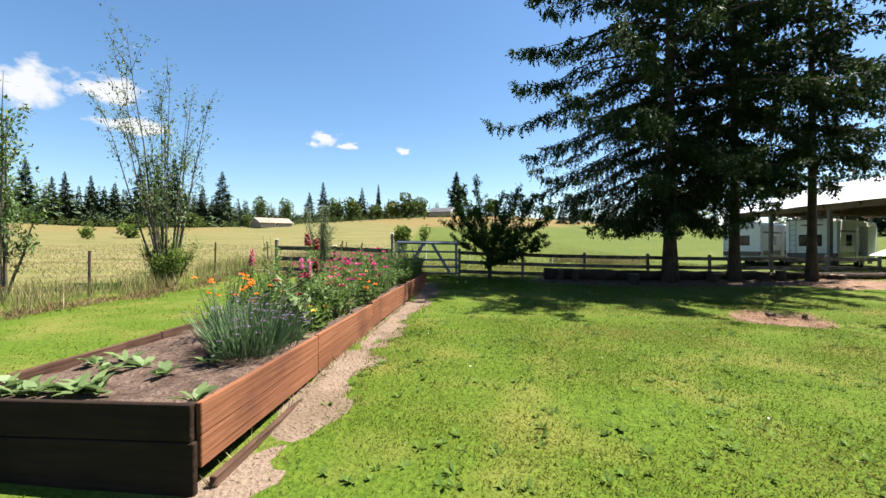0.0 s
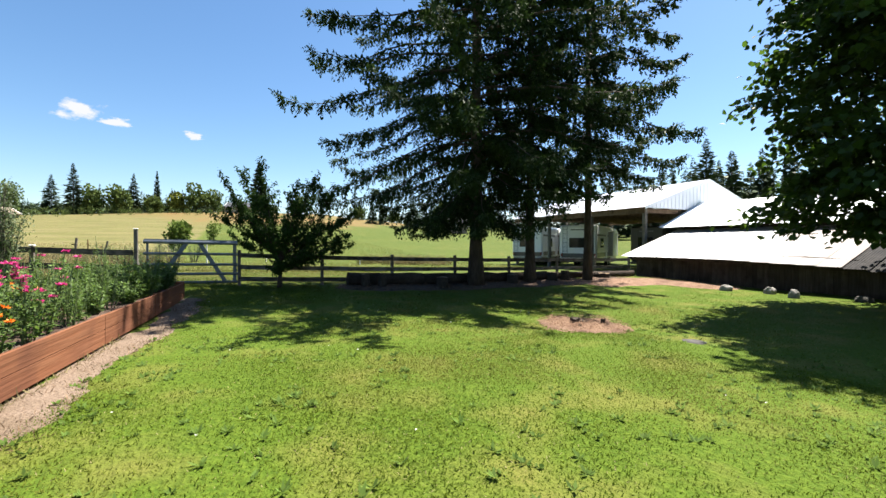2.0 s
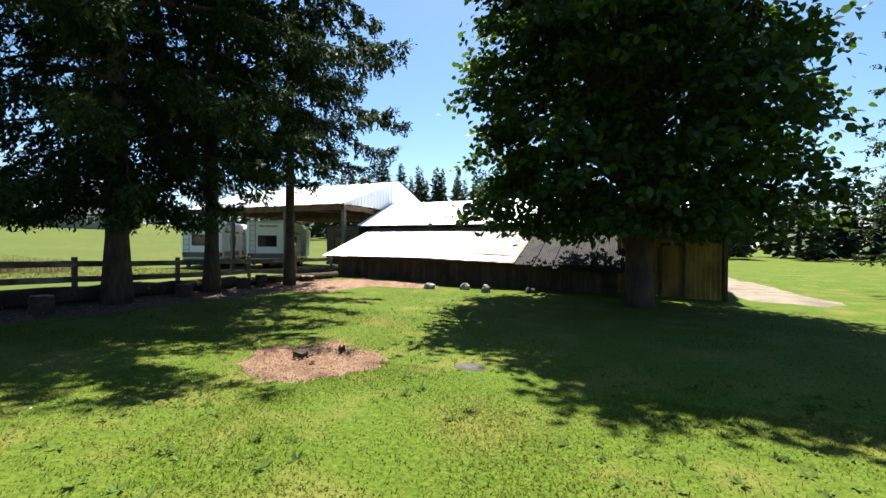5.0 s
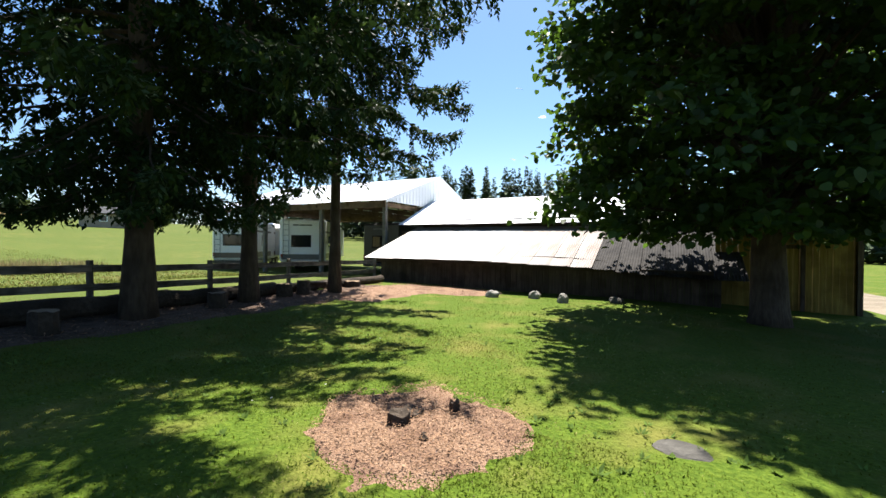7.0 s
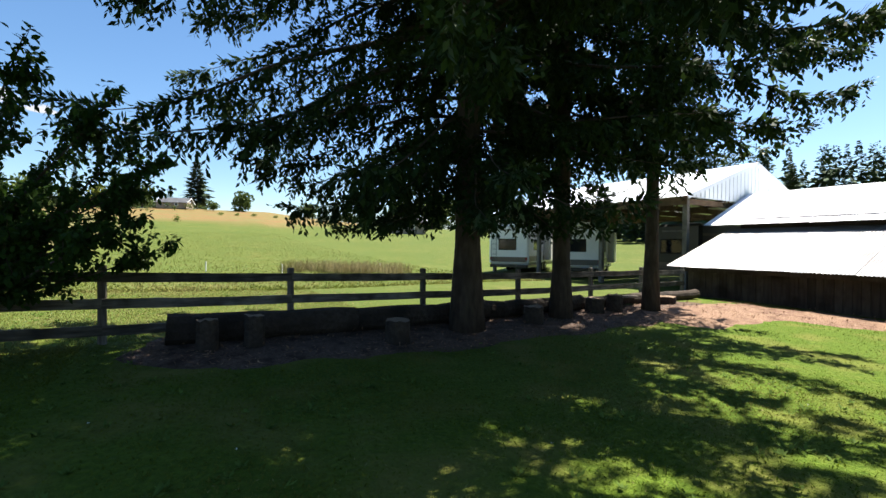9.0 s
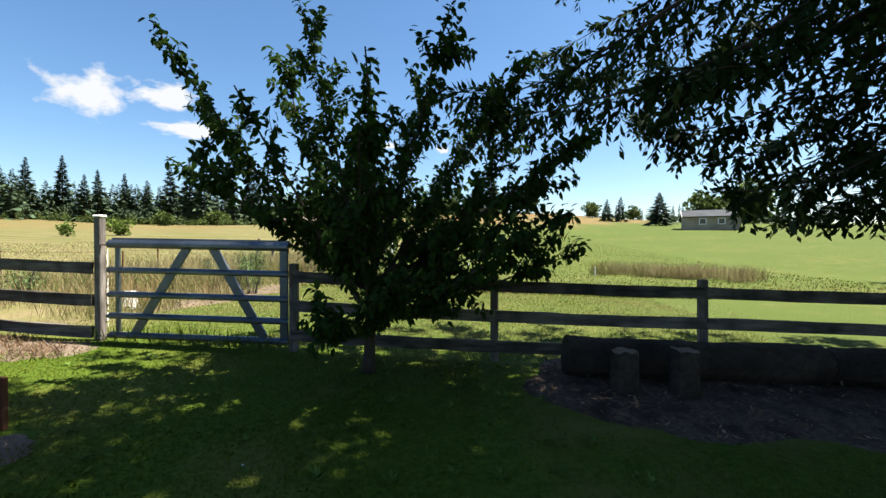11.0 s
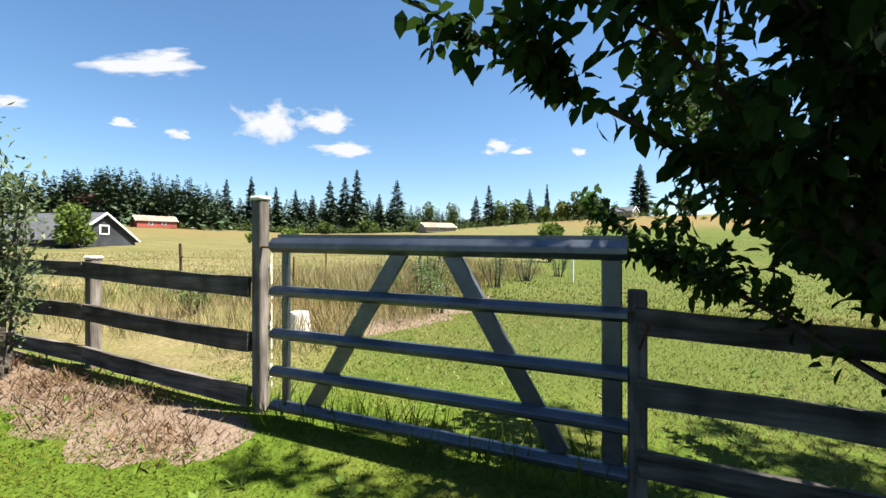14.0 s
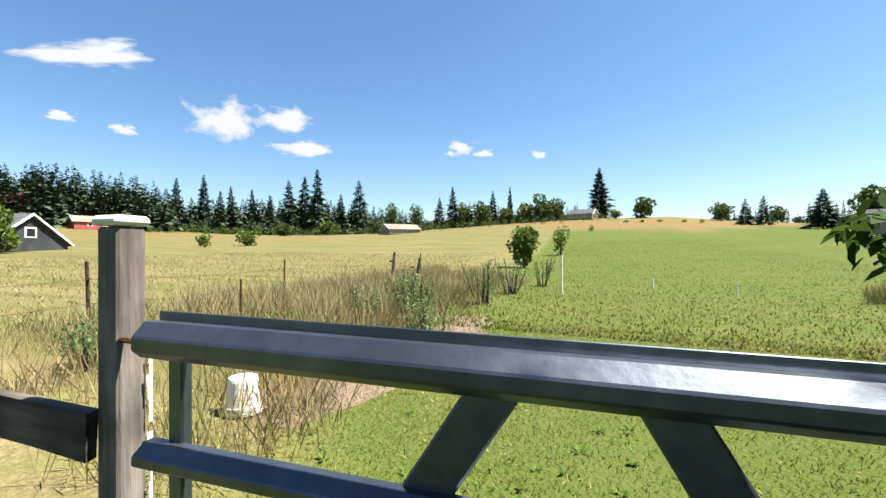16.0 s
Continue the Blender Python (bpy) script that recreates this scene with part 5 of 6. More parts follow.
patch("mulch_border", strip([(5.0, 15.4), (9.0, 15.2), (13.0, 15.1), (15.5, 15.0)], 1.0), M["soil"], "dark soil and old mulch under the firs", 0.04)
patch("mulch_border", strip([(14.0, 14.4), (16.6, 14.2), (17.6, 12.6)], 1.05), M["mulch"], "brown wood chips beside the barn", 0.05)
patch("mulch_circle", disc(7.68, 8.56, 0.92, 0.92), M["mulch"], "circle of shredded mulch round old stumps", 0.025, 0.02, 0.08)
patch("dirt_strip", strip([(-0.74, 1.4), (-0.37, 5.5), (0.0, 9.5), (0.27, 13.4)], 0.23), M["dirt"], "bare tan dirt along the raised bed", 0.02, 0.012, 0.12)
patch("dirt_strip", strip([(-5.6, 15.6), (-3.0, 15.5), (-1.2, 15.6)], 0.32), M["dirt"], "bare dirt with dead grass below the fence", 0.015, 0.012, 0.15)
patch("dirt_strip", strip([(-2.6, 18.3), (-2.0, 20.5), (-2.2, 24.0)], 0.45), M["dirt"], "trodden bare dirt in the pasture", 0.015, 0.012, 0.2)
patch("gravel_drive", strip([(21.0, 0.2), (40.0, 2.0), (70.0, 6.0)], 1.3), M["gravel"], "pale gravel drive beside the yellow shed", 0.03, 0.01, 0.7)


def chips(name, outline, count, seed, mat, size, label):
    inside, x0, y0, x1, y1 = outline
    r2 = np.random.default_rng(seed)
    P = []
    while len(P) < count:
        x, y = r2.uniform(x0, x1), r2.uniform(y0, y1)
        if inside(x, y) + 0.2 * noise.noise((x * 1.6, y * 1.6, 5)) > 0.0:
            P.append((x, y, height(x, y) + 0.05 + 0.02 * r2.random()))
    P = np.array(P)
    n = len(P)
    d = unit(np.stack([r2.normal(0, 1, n), r2.normal(0, 1, n), r2.normal(0, 0.35, n)], 1))
    s = unit(np.cross(d, np.stack([r2.normal(0, 0.4, n), r2.normal(0, 0.4, n), np.ones(n)], 1)))
    v, q = cards(P, d, s, size * r2.uniform(0.5, 1.4, n), size * 0.3 * r2.uniform(0.6, 1.4, n), 0.15)
    tagged(mesh_np(name, v, q, mat), label, "mulch", kind="stuff")


chips("wood_chips", disc(7.68, 8.56, 0.92, 0.92), 5200, 1, M["chip"], 0.032, "loose shredded wood in a mulch circle")
chips("wood_chips", strip([(5.0, 15.3), (9.0, 15.1), (13.0, 14.9), (16.6, 14.3), (17.6, 12.6)], 1.0), 2600, 2, M["chip"], 0.07, "loose wood chips below the firs")


def log_beam(a, b, r, seed):
    n, rng = 7, random.Random(seed)
    d = Vector(b) - Vector(a)
    t = thing("border_log", *a)
    pts = [tuple(d * (i / n) + Vector((0, rng.uniform(-0.02, 0.02), rng.uniform(-0.015, 0.015)))) for i in range(n + 1)]
    vs, fs = tube(pts, [r * rng.uniform(0.92, 1.06) for _ in range(n + 1)], 12)
    part_mesh("log", vs, fs, M["log"], t, smooth=False)
    tagged(t, "dark weathered log edging the mulch border", "log", "border logs")


for i, (x0, x1, y0, y1, r) in enumerate(((4.4, 7.0, 15.55, 15.7, 0.2), (7.02, 9.7, 15.7, 15.78, 0.19), (9.72, 12.4, 15.78, 15.8, 0.17), (12.42, 14.9, 15.8, 15.9, 0.14), (14.92, 17.4, 15.9, 16.0, 0.13))):
    log_beam((x0, y0, height(x0, y0) + r + 0.02), (x1, y1, height(x1, y1) + r + 0.02), r, i)


def stump(x, y, r, h, seed, label, lying=False, cut="log_end"):
    rng = random.Random(seed)
    t = thing("stump", x, y, height(x, y))
    n = 14
    prof = [r * (1 + 0.12 * noise.noise((math.cos(2 * math.pi * k / n) * 2, math.sin(2 * math.pi * k / n) * 2, seed))) for k in range(n)]
    vs, fs = [], []
    for z, s in ((-0.05, 1.12), (h * 0.35, 1.0), (h, 0.96)):
        for k in range(n):
            vs.append((math.cos(2 * math.pi * k / n) * prof[k] * s, math.sin(2 * math.pi * k / n) * prof[k] * s, z + (0.02 * rng.uniform(-1, 1) if z == h else 0)))
    for i in range(2):
        for k in range(n):
            fs.append((i * n + k, i * n + (k + 1) % n, (i + 1) * n + (k + 1) % n, (i + 1) * n + k))
    body = part_mesh("bark", vs, fs, M["log"], t)
    top = [v for v in vs[2 * n:]] + [(0, 0, h - 0.005)]
    cap = part_mesh("cut_face", top, [(k, (k + 1) % n, n) for k in range(n)], M[cut], t, "sawn cut face")
    if lying:
        for q in (body, cap):
            q.matrix_basis = pose(0, 0, r, 0, 90, seed * 40)
    tagged(t, label, "stump", "stumps and rounds")


for i, (x, y, r, h) in enumerate(((4.86, 15.1, 0.13, 0.42), (5.42, 15.15, 0.13, 0.45), (7.35, 14.75, 0.19, 0.36), (10.3, 15.05, 0.2, 0.34), (12.35, 15.35, 0.2, 0.36), (12.95, 15.3, 0.17, 0.40), (15.25, 15.55, 0.26, 0.22))):
    stump(x, y, r, h, i + 3, "upright sawn log round on the mulch border")
for i, (x, y, r, h) in enumerate(((7.58, 8.70, 0.10, 0.11), (7.80, 8.72, 0.12, 0.06), (8.05, 8.40, 0.05, 0.11), (7.4, 8.35, 0.04, 0.05))):
    stump(x, y, r, h, i + 20, "small dark rotten stump in the mulch circle", cut="log")
pl = part("plank", boxed(0, 0, 0, 1.3, 0.2, 0.05, 0.006), M["wood_old"])
pl.matrix_basis = pose(13.05, 15.42, height(13.5, 15.5) + 0.30, 0, 4, 12)
tagged(pl, "pale weathered plank lying on the border logs", "plank")


def rock(x, y, sx, sy, sz, seed, mat, label, name="stone"):
    bm = bmesh.new()
    bmesh.ops.create_icosphere(bm, subdivisions=3, radius=1.0)
    for v in bm.verts:
        k = 1 + 0.28 * noise.noise(v.co * 1.3 + Vector((seed, 0, 0))) + 0.08 * noise.noise(v.co * 4 + Vector((0, seed, 0)))
        v.co = Vector((v.co.x * sx * k, v.co.y * sy * k, max(v.co.z, -0.55) * sz * k))
    ob = part(name, bm, mat)
    ob.matrix_basis = pose(x, y, height(x, y) + sz * 0.42, 0, 0, seed * 37)
    tagged(ob, label, "stone", "stones along the barn")


rock(16.85, 11.45, 0.22, 0.17, 0.15, 3, M["stone"], "pale round field stone on the grass by the barn")
rock(17.25, 10.25, 0.17, 0.18, 0.16, 5, M["stone"], "round grey stone on the grass by the barn")
rock(16.7, 9.3, 0.14, 0.15, 0.18, 8, M["stone"], "upright grey stone on the grass by the barn")
rock(17.6, 8.0, 0.22, 0.2, 0.12, 9, M["slate"], "low dark stone at the barn wall")
rock(8.25, 6.55, 0.20, 0.16, 0.02, 12, M["slate"], "flat grey stepping stone set in the lawn")


# ---- bucket, stakes, wire ----
def build_bucket():
    x, y = -2.77, 18.12
    b = thing("bucket", x, y, height(x, y))
    vs, fs = tube([(0, 0, 0.03), (0, 0, 0.30), (0, 0, 0.325)], [0.15, 0.125, 0.118], 28)
    part_mesh("body", vs, fs, M["plastic_white"], b, smooth=False)
    for z, r in ((0.035, 0.168), (0.075, 0.158)):
        part_mesh("rim", *tube([(0, 0, z - 0.012), (0, 0, z + 0.012)], [r, r], 28), M["plastic_white"], b)
    ln = [(0.165 * math.cos(a), 0.165 * math.sin(a) - 0.01, 0.04 - 0.03 * math.sin(a)) for a in [math.pi * (k / 10) + math.pi for k in range(11)]]
    part_mesh("bail_handle", *tube(ln, [0.004] * 11, 5), M["galv"], b)
    tagged(b, "upturned white plastic bucket on trodden grass", "bucket")


build_bucket()


def stake(x, y, h, r, mat, label, lean=0.0, name="stake"):
    t = thing(name, x, y, height(x, y))
    vs, fs = tube([(0, 0, -0.2), (0, 0, h * 0.5), (0, 0, h)], [r, r * 0.96, r * 0.9], 7)
    p = part_mesh("shaft", vs, fs, mat, t)
    p.matrix_basis = pose(0, 0, 0, 0, lean, 0)
    part_mesh("wire_clip", *tube([(-r - 0.01, 0, h * 0.75), (r + 0.01, 0, h * 0.75)], [r * 0.5] * 2, 5), M["iron"], t)
    tagged(t, label, "fence post", "field fence stakes")


for x, y, h, r, m_, ln in ((-4.9, 20.4, 0.95, 0.02, "iron", 0), (-7.5, 15.0, 1.1, 0.03, "log", 2), (-7.6, 20.0, 1.15, 0.03, "log", -3), (-7.3, 24.5, 1.1, 0.025, "iron", 1), (-6.3, 29.0, 1.3, 0.06, "post_old", 6), (-4.7, 27.0, 1.2, 0.05, "post_old", 12), (-6.9, 33.5, 1.2, 0.03, "iron", 0), (-7.5, 9.5, 1.05, 0.03, "log", 1), (-7.45, 5.0, 1.05, 0.03, "log", -2), (-0.55, 30.3, 1.35, 0.035, "white_paint", 0), (5.4, 33, 0.5, 0.03, "white_paint", 0), (8.6, 31, 0.45, 0.03, "white_paint", 0), (2.8, 34, 0.5, 0.03, "white_paint", 0), (13.5, 30.5, 0.45, 0.03, "white_paint", 0)):
    stake(x, y, h, r, M[m_], "thin weathered stake of the field fence" if m_ != "white_paint" else "short white marker stake in the pasture", ln)


def wire(points, z):
    ln = []
    for (ax, ay), (bx, by) in zip(points, points[1:]):
        for k in range(6):
            t = k / 6
            x, y = ax + (bx - ax) * t, ay + (by - ay) * t
            ln.append((x, y, height(x, y) + z - 0.05 * math.sin(math.pi * t)))
    vs, fs = tube(ln, [0.004] * len(ln), 4)
    tagged(part_mesh("fence_wire", vs, fs, M["iron"]), "thin rusty wire strung between the field stakes", "wire")


for z in (0.45, 0.85):
    wire([(-7.45, 5.0), (-7.5, 9.5), (-7.5, 15.0), (-7.6, 20.0), (-7.3, 24.5), (-6.9, 33.5)], z)


# ---- bushes and rough grass ----
willow_clump("apple_bush", -3.85, 15.5, 11, 2.5, 31, 0.075, 34, "pale green young fruit tree in front of the rail fence", M["pale_leaf"], 0.30)
willow_clump("field_tree", -8.75, 8.7, 12, 4.6, 33, 0.12, 32, "leafy young tree at the edge of the hay field", M["bush_leaf"], 0.30)
for i, (x, y, h, s) in enumerate(((-2.9, 22.6, 1.1, 7), (-3.6, 21.9, 0.8, 6), (-2.5, 26.5, 1.2, 8), (-2.2, 29.5, 1.25, 8), (-1.4, 33.0, 1.3, 8), (-4.2, 24.5, 1.0, 6), (-2.0, 20.9, 0.75, 6), (-5.4, 18.6, 0.7, 6))):
    willow_clump("berry_bush", x, y, s, h, 50 + i, 0.06, 14, "small light green berry bush in the pasture", M["bush_leaf"], 0.45)


def tuft_field(name, spots, blades, high, width, mat, seed, label, lean=0.3):
    """Upright grass: blades round each spot (x, y, radius)."""
    r2 = np.random.default_rng(seed)
    P, H = [], []
    for x, y, r, k in spots:
        n = int(blades * k)
        a, d = r2.uniform(0, 2 * np.pi, n), r * np.sqrt(r2.random(n))
        for u, w in zip(x + np.cos(a) * d, y + np.sin(a) * d):
            P.append((u, w, height(u, w) - 0.01))
        H.append(np.full(n, high) * (0.6 + 0.8 * k / max(k, 1)) * r2.uniform(0.4, 1.1, n))
    P, H = np.array(P), np.concatenate(H)
    n = len(P)
    d = unit(np.stack([r2.normal(0, lean, n), r2.normal(0, lean, n), np.ones(n)], 1))
    s = unit(np.cross(d, np.stack([r2.normal(0, 1, n), r2.normal(0, 1, n), np.zeros(n)], 1) + 1e-4))
    v, q = cards(P, d, s, H, width * r2.uniform(0.6, 1.4, n), 0.3)
    tagged(mesh_np(name, v, q, mat), label, "grass", kind="stuff")


rs = random.Random(77)
edge = [(-7.5 + rs.uniform(-0.7, 0.9), y + rs.uniform(-0.3, 0.3), 0.4, 1.0) for y in np.arange(1.5, 38, 0.35)]
tuft_field("tall_grass", edge, 60, 0.42, 0.011, M["hay"], 1, "tall dry grass along the field fence")
tuft_field("tall_grass", [(x - 0.5 + rs.uniform(-0.4, 0.4), y, 0.4, 1.0) for x, y, r, k in edge], 35, 0.34, 0.012, M["weed"], 2, "green weeds along the field fence")
tuft_field("dead_grass", [(-6.6 + rs.uniform(-0.4, 0.4), y, 0.35, 1.0) for y in np.arange(2, 16, 0.3)], 90, 0.14, 0.012, M["hay_brown"], 3, "matted brown dead grass along the lawn edge", 0.9)
tuft_field("tall_grass", [(rs.uniform(-7, -1.9), rs.uniform(16.8, 24), 0.35, 1.0) for _ in range(110)], 50, 0.30, 0.010, M["hay"], 4, "rough dry grass behind the rail fence")
tuft_field("tall_grass", [(rs.uniform(-7.5, -3.0), rs.uniform(20, 36), 0.3, 1.0) for _ in range(120)], 75, 0.62, 0.014, M["hay"], 5, "tall dry grass strip in the hay field", 0.42)
tuft_field("tall_grass", [(rs.uniform(-7.2, -2.2), rs.uniform(17.5, 34), 0.35, 1.0) for _ in range(120)], 45, 0.5, 0.011, M["gold_grass"], 16, "browned seeding grass behind the rail fence", 0.4)
tuft_field("tall_grass", [(rs.uniform(-6.5, -2.8), rs.uniform(19, 36), 0.5, 1.0) for _ in range(70)], 40, 0.36, 0.016, M["weed"], 6, "green weeds between the dry grass")
tuft_field("dead_grass", [(-0.78 + 0.083 * y + rs.uniform(0.02, 0.42), y + 1.6, 0.16, 1.0) for y in np.arange(0, 12, 0.09)], 16, 0.07, 0.006, M["hay_brown"], 17, "dead straw on the bare dirt by the bed", 1.6)
tuft_field("tall_grass", [(-0.80 + 0.081 * (y - 2.15), y, 0.02, 1.0) for y in np.arange(2.2, 9.5, 0.16)], 9, 0.10, 0.008, M["hay"], 18, "dry grass growing on the plank ledge", 0.8)
tuft_field("dead_grass", [(rs.uniform(-5.6, -1.2), rs.uniform(15.2, 15.9), 0.25, 1.0) for _ in range(60)], 45, 0.10, 0.010, M["hay_brown"], 7, "brown dead grass below the rail fence", 0.9)
tuft_field("tall_grass", [(9.0 + 4.6 * t + rs.uniform(-0.6, 0.6), 33.0 - 4.5 * t + rs.uniform(-0.8, 0.8), 0.5, 1.0) for t in np.linspace(0, 1, 42)], 90, 0.5, 0.02, M["hay"], 8, "pale tall grass patch left unmown in the pasture")
tuft_field("tall_grass", [(rs.uniform(-1.2, 1.3), 15.95 + rs.uniform(-0.1, 0.15), 0.15, 1.0) for _ in range(26)], 14, 0.22, 0.010, M["grass"], 9, "uncut grass tufts under the gate")


# ---- plants in the raised bed ----
BED_M = bed.matrix_basis.copy()


def bed_spot(u, v):
    """A place in the bed: u metres along, v metres in from the path side."""
    p = BED_M @ Vector((-v, u, BED_TOP - 0.07 + 0.05 * u / BED_L))
    return p.x, p.y, p.z


PETAL = {
    "magenta": material("magenta_petal", (0.42, 0.015, 0.13), (0.60, 0.04, 0.24), 0.6, 20, 5, bump=0, random_by="island", translucent=0.25),
    "pink": material("pink_petal", (0.65, 0.12, 0.32), (0.75, 0.25, 0.45), 0.6, 20, 5, bump=0, random_by="island", translucent=0.25),
    "crimson": material("crimson_petal", (0.30, 0.008, 0.03), (0.45, 0.015, 0.06), 0.6, 20, 5, bump=0, random_by="island", translucent=0.2),
    "orange": material("orange_petal", (0.75, 0.18, 0.01), (0.85, 0.30, 0.02), 0.6, 20, 5, bump=0, random_by="island", translucent=0.25),
    "yellow": material("yellow_petal", (0.75, 0.48, 0.03), (0.85, 0.60, 0.06), 0.6, 20, 5, bump=0, random_by="island", translucent=0.25),
    "white": material("white_petal", (0.75, 0.74, 0.72), (0.82, 0.80, 0.78), 0.6, 20, 5, bump=0, random_by="island", translucent=0.25),
    "mauve": material("mauve_floret", (0.24, 0.15, 0.30), (0.34, 0.22, 0.40), 0.6, 20, 5, bump=0, random_by="island", translucent=0.2),
}
M["chive"] = material("blue_green_stalk", (0.12, 0.215, 0.085), (0.19, 0.295, 0.13), 0.55, 6, 2, bump=0, random_by="island", translucent=0.2)
M["stalk"] = material("pale_flower_stalk", (0.16, 0.24, 0.07), (0.24, 0.32, 0.11), 0.6, 6, 2, bump=0, random_by="island", translucent=0.2)
M["lush"] = material("garden_leaf", (0.12, 0.22, 0.028), (0.19, 0.31, 0.05), 0.7, 6, 2, bump=0, random_by="island", translucent=0.4, spread=0.3)
M["lettuce"] = material("pale_seedling_leaf", (0.17, 0.27, 0.08), (0.26, 0.36, 0.13), 0.55, 10, 3, bump=0, random_by="island", translucent=0.35)


def rosette(r2, c, n, leaf, width, rise, spread=0.05):
    a = r2.uniform(0, 2 * np.pi, n)
    p = np.array(c)[None] + np.stack([np.cos(a), np.sin(a), np.zeros(n)], 1) * (spread * r2.random(n))[:, None]
    d = unit(np.stack([np.cos(a), np.sin(a), rise * r2.uniform(0.4, 1.4, n)], 1))
    s = unit(np.cross(d, np.array([0, 0, 1.0])[None] + r2.normal(0, 0.2, (n, 3))))
    return p, d, s, leaf * r2.uniform(0.6, 1.2, n), width * r2.uniform(0.7, 1.2, n)


def pile(rows):
    return [np.concatenate(q) for q in zip(*rows)]


def flower_plant(name, u, v, high, wide, stems, leaves, leaf, heads, head_r, colour, seed, label, leaf_mat="lush", spike=False, stem_mat="stalk"):
    """Stems with leaves along them and petalled heads on top."""
    r2 = np.random.default_rng(seed)
    x, y, z = bed_spot(u, v)
    t = thing(name, x, y, z)
    lines, rows, tops = [], [], []
    for k in range(stems):
        a, w, h = r2.uniform(0, 6.28), wide * np.sqrt(r2.random()), high * r2.uniform(0.6, 1.05)
        b = np.array([math.cos(a) * w * 0.35, math.sin(a) * w * 0.35, 0])
        e = np.array([math.cos(a) * w, math.sin(a) * w, h])
        m = b * 0.5 + e * 0.5 + np.array([0, 0, h * 0.05]) + r2.normal(0, 0.02, 3)
        lines.append(tube([tuple(b), tuple(m), tuple(e)], [0.006, 0.005, 0.003], 4, False))
        tops.append(e)
        n = leaves
        f = r2.uniform(0.05, 0.92, n)[:, None]
        p = b * (1 - f) + e * f + r2.normal(0, 0.012, (n, 3))
        aa = r2.uniform(0, 6.28, n)
        d = unit(np.stack([np.cos(aa), np.sin(aa), r2.uniform(-0.3, 0.9, n)], 1))
        s = unit(np.cross(d, np.array([0, 0, 1.0])[None] + r2.normal(0, 0.3, (n, 3))))
        rows.append((p, d, s, leaf * r2.uniform(0.5, 1.2, n) * (1.15 - 0.5 * f[:, 0]), leaf * 0.36 * r2.uniform(0.7, 1.3, n)))
    part_mesh("stem", *merge(lines), M[stem_mat], t)["kind"] = "stuff"
    vv, qq = cards(*pile(rows), 0.2)
    mesh_np("foliage", vv, qq, M[leaf_mat], t)
    for k in range(min(heads, stems)):
        e = tops[k]
        pr = []
        if spike:
            for j in range(9):
                c = e + np.array([0, 0, -0.02 * j + 0.02])
                pr.append(rosette(r2, c, 7, head_r * (0.5 + 0.07 * j), head_r * 0.6, 0.6, 0.01))
        else:
            pr.append(rosette(r2, e, 14, head_r, head_r * 0.55, 0.35, 0.008))
            pr.append(rosette(r2, e + np.array([0, 0, 0.006]), 9, head_r * 0.65, head_r * 0.5, 1.0, 0.006))
        vv, qq = cards(*pile(pr), 0.25)
        mesh_np("flower_head", vv, qq, PETAL[colour], t)
    return tagged(t, label, "plant", "plants in the raised bed")


def chive_clump(u, v, n, high, wide, seed):
    r2 = np.random.default_rng(seed)
    x, y, z = bed_spot(u, v)
    t = thing("chive_clump", x, y, z)
    a, w = r2.uniform(0, 6.28, n), np.sqrt(r2.random(n))
    p = np.stack([np.cos(a) * w * wide * 0.45, np.sin(a) * w * wide * 0.45, np.zeros(n)], 1)
    d = unit(np.stack([np.cos(a) * w * 0.45 + r2.normal(0, 0.24, n), np.sin(a) * w * 0.45 + r2.normal(0, 0.24, n), np.ones(n)], 1))
    s = unit(np.cross(d, r2.normal(0, 1, (n, 3))))
    ln = high * r2.uniform(0.55, 1.05, n)
    vv, qq = cards(p, d, s, ln, np.full(n, 0.012), 0.4)
    mesh_np("foliage", vv, qq, M["chive"], t, "upright blue-green hollow leaves")
    pr = [rosette(r2, p[k] + d[k] * ln[k] * 0.95, 16, 0.022, 0.009, 0.5, 0.006) for k in range(0, n, max(1, n // 45))]
    vv, qq = cards(*pile(pr), 0.2)
    mesh_np("seed_heads", vv, qq, PETAL["mauve"], t, "faded mauve flower heads")["kind"] = "stuff"
    tagged(t, "thick clump of blue-green chives going to seed", "plant", "plants in the raised bed")


chive_clump(1.30, 0.42, 520, 0.55, 0.55, 1)
chive_clump(1.65, 0.66, 420, 0.56, 0.5, 2)
chive_clump(1.62, 0.30, 260, 0.44, 0.45, 3)
for i in range(16):
    r = random.Random(300 + i)
    u, v = (r.uniform(0.1, 1.6), r.uniform(0.15, 1.6) if i % 2 else r.uniform(1.0, 1.6)) if i > 5 else (0.22 + 0.1 * r.random(), 0.9 + 0.14 * i)
    x, y, z = bed_spot(u, v)
    r2 = np.random.default_rng(300 + i)
    sd = thing("seedling", x, y, z)
    for p, d, e, ln, wd in zip(*rosette(r2, (0, 0, 0.01), 9 if i > 5 else 14, 0.16, 0.065, 0.7, 0.03)):
        vv, qq = ovals([p], [d], [e], [ln], [wd], 0.2)
        mesh_np("leaf", vv, qq, M["lettuce"], sd)
    tagged(sd, "pale green leafy seedling in the soil", "plant", "seedlings in the raised bed")
rf = random.Random(9)
flower_plant("marigold", 2.0, 1.05, 0.66, 0.32, 16, 14, 0.09, 12, 0.035, "orange", 400, "orange flowering marigold behind the chives")
flower_plant("marigold", 2.35, 0.8, 0.62, 0.28, 14, 14, 0.09, 10, 0.032, "orange", 401, "orange flowering marigold behind the chives")
